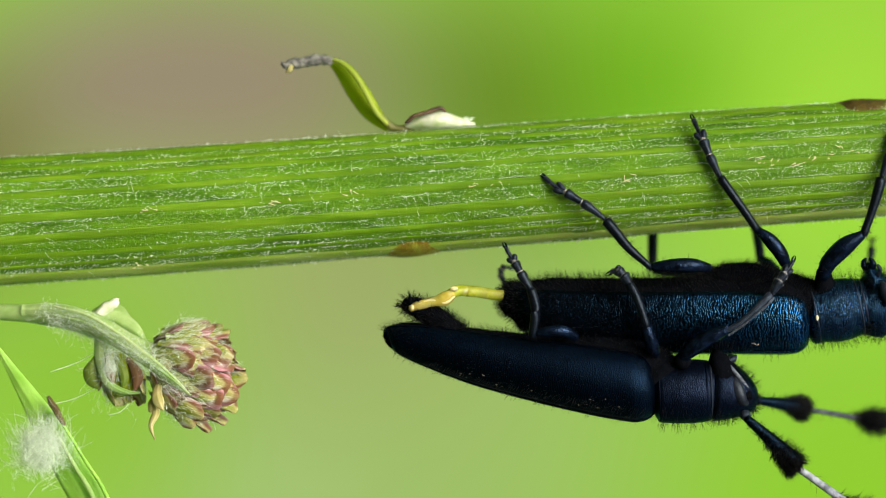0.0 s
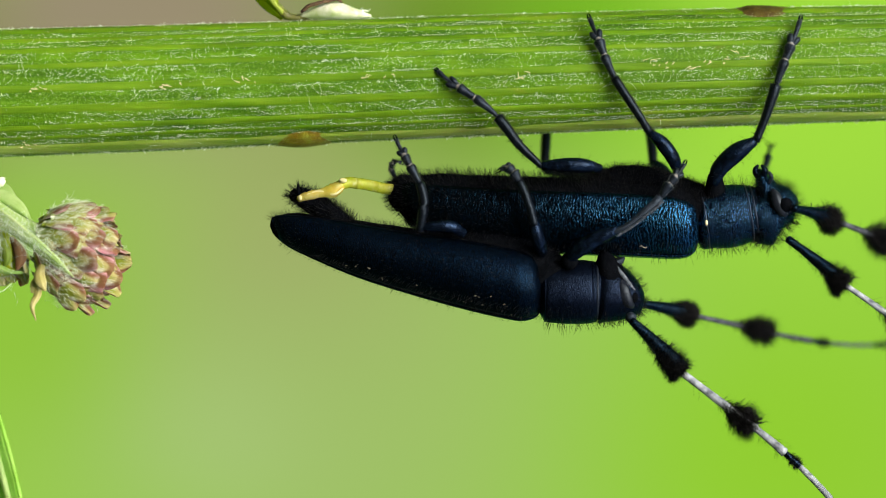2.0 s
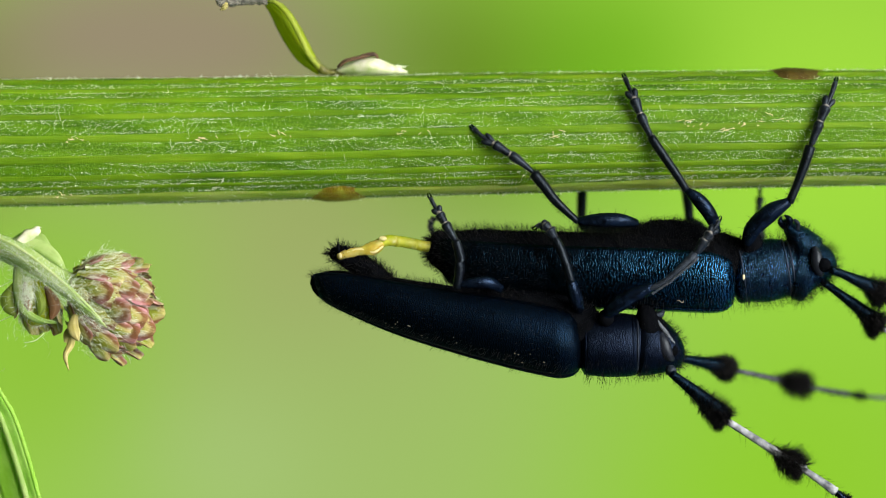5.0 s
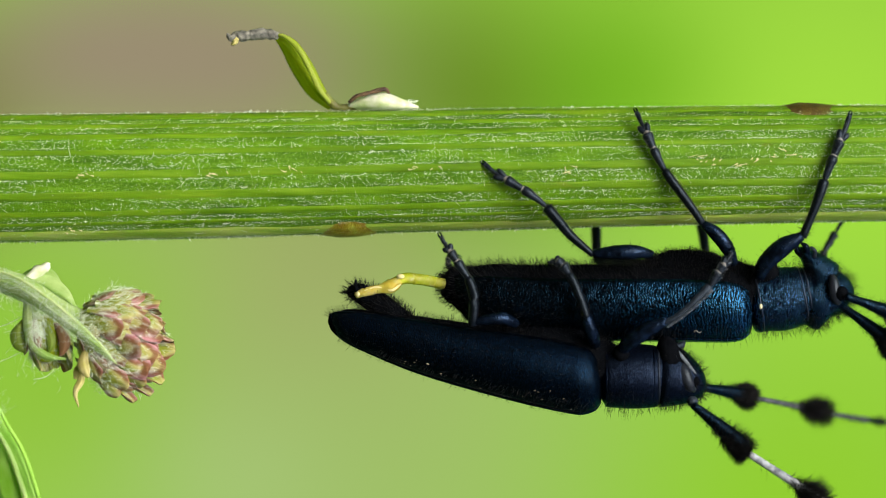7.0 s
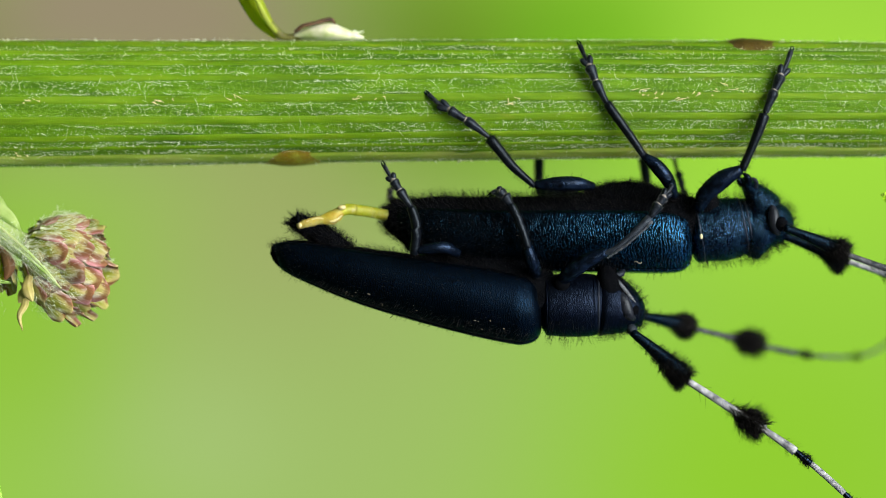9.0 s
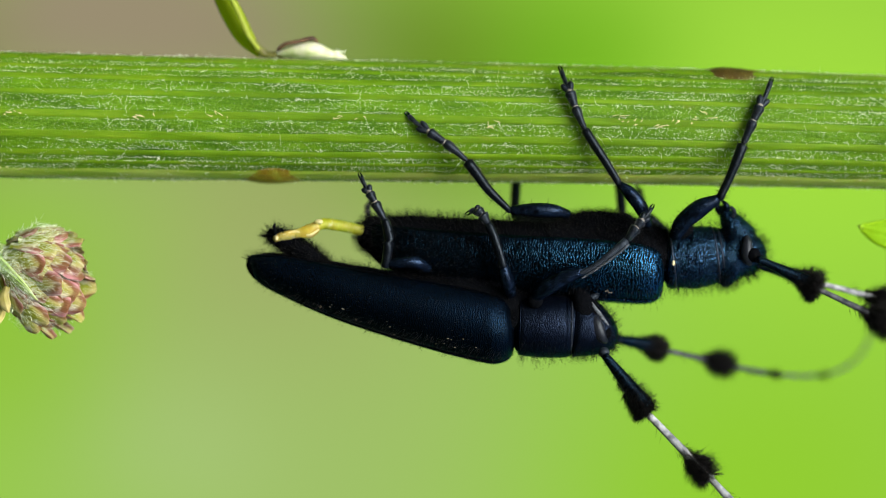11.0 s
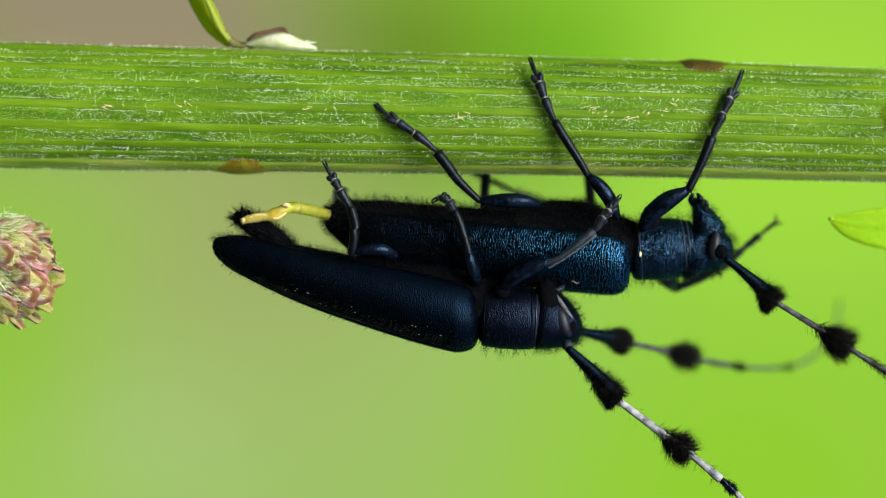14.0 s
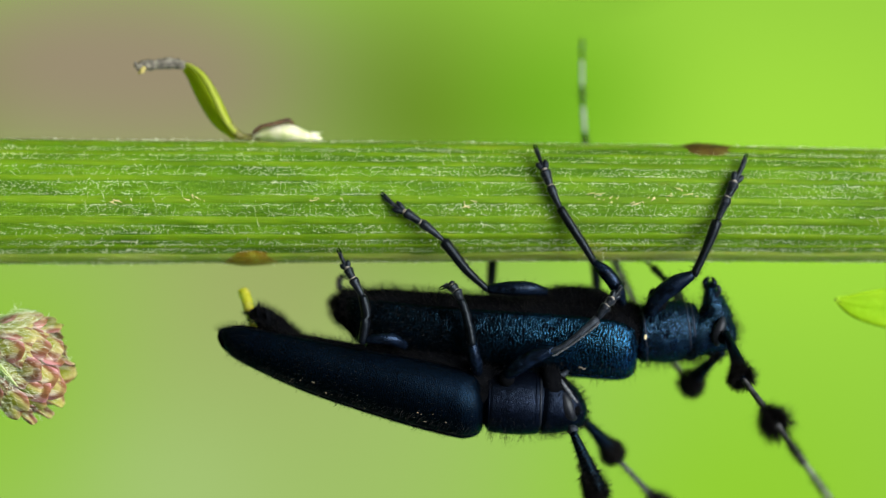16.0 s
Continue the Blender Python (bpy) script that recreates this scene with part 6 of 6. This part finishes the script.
def motions():
    sway(MOVERS["upper"], UPPER_SWAY, MOVERS["u_still"])
    sway(MOVERS["lower"], LOWER_SWAY)
    for leg, rows in zip(MOVERS["l_legs"], (HIND_HOLD, MIDDLE_HOLD, FRONT_HOLD)):
        hold(leg, rows, MOVERS["lower"], LOWER_SWAY)
    turn_rows(MOVERS["u_head"], HEAD)
    turn_rows(MOVERS["u_pro"], [(t, dx, dz * 0.85, a * 0.04) for t, dx, dz, a in HEAD])
    for ob in MOVERS["u_mouth"]:
        turn_rows(ob, [(t, 0.004 * a, -0.011 * a, a) for t, a in MOUTH])
    # seconds; scape down, away; lash down, away, roll
    swing(MOVERS["u_ant_a"], [(0.0, -12, 48, 0, 40), (0.5, -24, 48, -20, 40), (1.0, -34, 48, -30, 40), (1.5, -20, 50, 0, 40), (2.0, 14, 46, 17, 40), (2.5, 21, 40, 16, 34), (3.0, 11, 42, 14, 34), (3.5, 12, 43, 12, 34), (4.2, 24, 34, 22, 28),
                              (6.3, 24, 20, 22, 16), (7.0, 23, 16, 20, 14), (9.0, 25, 10, 20, 8), (11.3, 25, 4, 23, 6), (12.5, 26, 4, 23, 6), (13.0, 28, 4, 25, 4), (13.5, 38, 0, 32, 0), (14.0, 39, 0, 28, -4), (14.5, 48, 0, 37, -8), (15.0, 67, -30, 59, -20), (15.5, 75, -50, 64, -30), (16.0, 72, -44, 54, -52)], drift([(0.0, 0, 0), (1.5, 0, 0), (3.5, 0.16, -0.34), (7.0, 0.02, -0.38), (9.2, 0.03, -0.41), (11.3, 0.03, -0.17), (12.5, 0.04, -0.19), (13.5, 0.14, -0.41), (14.5, 0.0, -0.28), (15.0, -0.26, -0.20), (15.5, -0.14, -0.35), (16.0, -0.16, -0.05)]))
    swing(MOVERS["u_ant_b"], [(0.0, 38, 0, 30, 4), (1.5, 37, 0, 30, 4), (2.5, 40, 4, 34, 6), (3.5, 37, 8, 32, 8), (7.0, 38, 8, 32, 10), (8.5, 26, 10, 22, 12), (9.2, 22, 10, 17, 12), (11.3, 14, 12, 10, 14), (11.8, 14, 30, 11, 30), (12.2, 18, 24, 15, 24), (12.6, 12, 24, 8, 24), (13.0, 15, 26, 13, 26), (13.2, 15, 36, 13, 36), (13.3, 19, 46, 8, 46), (13.4, 11, 60, -4, 56),
                              (13.5, 6, 88, 0, 86, 0), (13.6, 14, 112, 14, 112, 25), (13.7, 24, 132, 24, 132, 55), (13.8, 34, 147, 25, 150, 85), (14.0, 22, 152, 10, 156, 130), (14.2, -5, 144, 12, 156, 160), (14.4, -36, 126, 5, 158, 180), (14.6, -52, 114, 4, 160, 180), (15.0, -48, 120, 6, 158, 180), (15.2, -43, 122, 28, 150, 180), (15.3, -41, 123, 45, 150, 180), (15.42, -40, 123, 51, 163, 180), (15.5, -42, 124, 50, 165, 180), (16.0, -52, 128, 51, 163, 180)], drift([(0.0, 0, 0), (1.5, 0, 0), (3.5, 0.1, 0.2), (7.0, -0.1, 0.56), (9.2, -0.05, 0.58), (11.3, 0.0, 0.86), (12.5, 0.0, 0.87), (14.5, 0.0, 0.66), (15.5, -0.1, 0.35), (16.0, -0.1, 0.45)]))
    reach([
        (0.00, 11.36, 0.18, 12.14, 2.00, 12.49, 3.23),
        (1.50, 11.44, 0.02, 12.04, 1.96, 12.40, 3.33),
        (2.50, 11.45, 0.14, 12.24, 1.99, 12.88, 3.32),
        (3.00, 11.47, 0.28, 11.45, 1.51, 11.33, 2.94),
        (3.50, 10.90, 0.04, 10.22, 1.47, 9.98, 3.21),
        (4.00, 10.71, 0.05, 9.82, 2.08, 9.70, 4.22),
        (4.20, 10.75, -0.06, 9.83, 1.98, 9.65, 4.23),
        (6.30, 11.33, 0.32, 12.33, 1.74, 13.41, 3.67),
        (7.00, 11.12, 0.37, 12.15, 1.69, 13.44, 3.61),
        (7.50, 11.03, 0.27, 11.46, 1.60, 11.89, 3.23),
    ] + [
        (8.00, 10.30, 0.40, 8.89, 1.85, 8.41, 3.60),
        (8.50, 10.36, 0.30, 9.37, 1.75, 9.24, 3.60),
        (9.00, 10.39, 0.27, 9.66, 1.52, 9.29, 3.42),
        (9.20, 10.45, 0.32, 10.64, -0.51, 10.72, -2.56),
        (9.60, 10.45, 0.56, 10.66, 1.17, 10.88, 2.82),
        (10.20, 10.80, 0.91, 9.57, 1.11, 8.94, 2.76),
        (11.30, 10.43, 1.18, 9.14, 2.58, 8.78, 4.22),
        (11.50, 10.31, 1.25, 9.22, 2.66, 8.92, 4.19),
        (12.50, 10.47, 1.11, 10.17, 2.24, 9.51, 3.94),
        (13.00, 10.30, 1.02, 10.44, 2.48, 10.18, 3.92),
    ] + [
        (13.30, 10.55, 0.02, 11.81, -0.34, 13.12, -1.72),
        (13.50, 10.20, -0.30, 12.56, -0.84, 14.27, -2.69),
        (14.00, 11.51, -0.59, 13.51, 0.57, 15.56, 2.45),
        (14.30, 11.76, -0.63, 13.54, 0.32, 15.82, 1.50),
        (14.50, 11.53, -0.47, 13.43, 0.11, 16.01, 1.15),
        (15.00, 11.24, -0.69, 13.17, -0.48, 15.30, 0.43),
        (15.15, 11.36, 0.88, 11.90, 1.95, 12.63, 3.23),
        (15.30, 11.79, 1.34, 11.63, 2.15, 10.93, 3.24),
        (15.50, 11.16, 1.46, 10.39, 2.24, 10.49, 3.89),
        (16.00, 11.57, 1.54, 10.90, 2.54, 9.91, 3.63),
    ])
    rise = [(0.0, 0), (3.5, 0), (4.2, 0.06), (6.3, 0.26), (9.0, 0.36), (12.5, 0.36), (14.5, 0.28), (16.0, 0.3)]

    def lift(t):
        return Vector((0.25, 0, 1)) * float(np.interp(t, [r[0] for r in rise], [r[1] for r in rise]))
    for ob in MOVERS["l_front"]:
        turn_rows(ob, [(t, 0.25 * z, z, 0) for t, z in rise])
    swing(MOVERS["l_ant_c"], [(0.0, 46, 0, 37, 0), (1.5, 46, 0, 37, 0), (3.0, 45, 0, 36, 0), (3.5, 38, 0, 30, 0), (4.2, 39, 0, 31, 0), (7.0, 42, 0, 33, 0), (9.0, 42, 0, 33, 0), (11.3, 53, 0, 45, 0), (11.5, 53, 0, 45, 0), (12.5, 46, 0, 37, 0), (13.5, 43, 0, 34, 0), (14.5, 44, 0, 34, 0), (15.0, 41, 0, 31, 0), (15.5, 43, 0, 33, 0), (15.8, 54, 0, 42, 0), (16.0, 67, 0, 56, 0)], lift)
    swing(MOVERS["l_ant_d"], [(0.0, 12, 36, 11, 24), (3.5, 13, 37, 11, 25), (7.0, 12, 38, 11, 27), (9.0, 14, 40, 13, 32), (12.5, 10, 42, 9, 34), (14.0, 10, 42, 9, 34), (14.5, 15, 42, 14, 34), (15.5, 17, 43, 15, 36), (15.8, 34, 40, 30, 30), (16.0, 46, 38, 44, 26)], lift)
    tube_a, tube_b, tube_c = MOVERS["l_tube"]
    # drawn back into the tail, which has risen
    piece_rows(MOVERS["l_base"], 0.4, [(15.3, -3.25, 0.36, -86), (15.5, -3.05, 0.35, -115), (15.7, -2.95, 0.25, -115), (16.0, -2.95, 0.25, -115)])
    piece_rows(tube_a, 0.4, [(15.3, -3.87, 1.80, -100), (15.5, -4.00, 1.10, -116), (15.7, -3.80, 0.60, -112), (16.0, -3.90, 0.40, -112)])
    piece_rows(tube_b, 0.25, [(15.3, -4.05, 2.49, -64), (15.5, -4.42, 1.65, -114), (15.7, -4.10, 1.10, -124), (16.0, -4.20, 0.90, -124)])
    piece_rows(tube_c, 0.0, [(15.3, -3.66, 3.10, -19), (15.5, -4.72, 2.30, -47), (15.7, -4.35, 1.62, -104), (16.0, -4.46, 1.40, -119)])
    turn_rows(MOVERS["l_tail"], [(0.0, 0, 0, 7), (15.1, 0, 0, 7), (15.3, 0.20, -0.24, 16), (16.0, 0.28, -0.38, 13)])


motions()
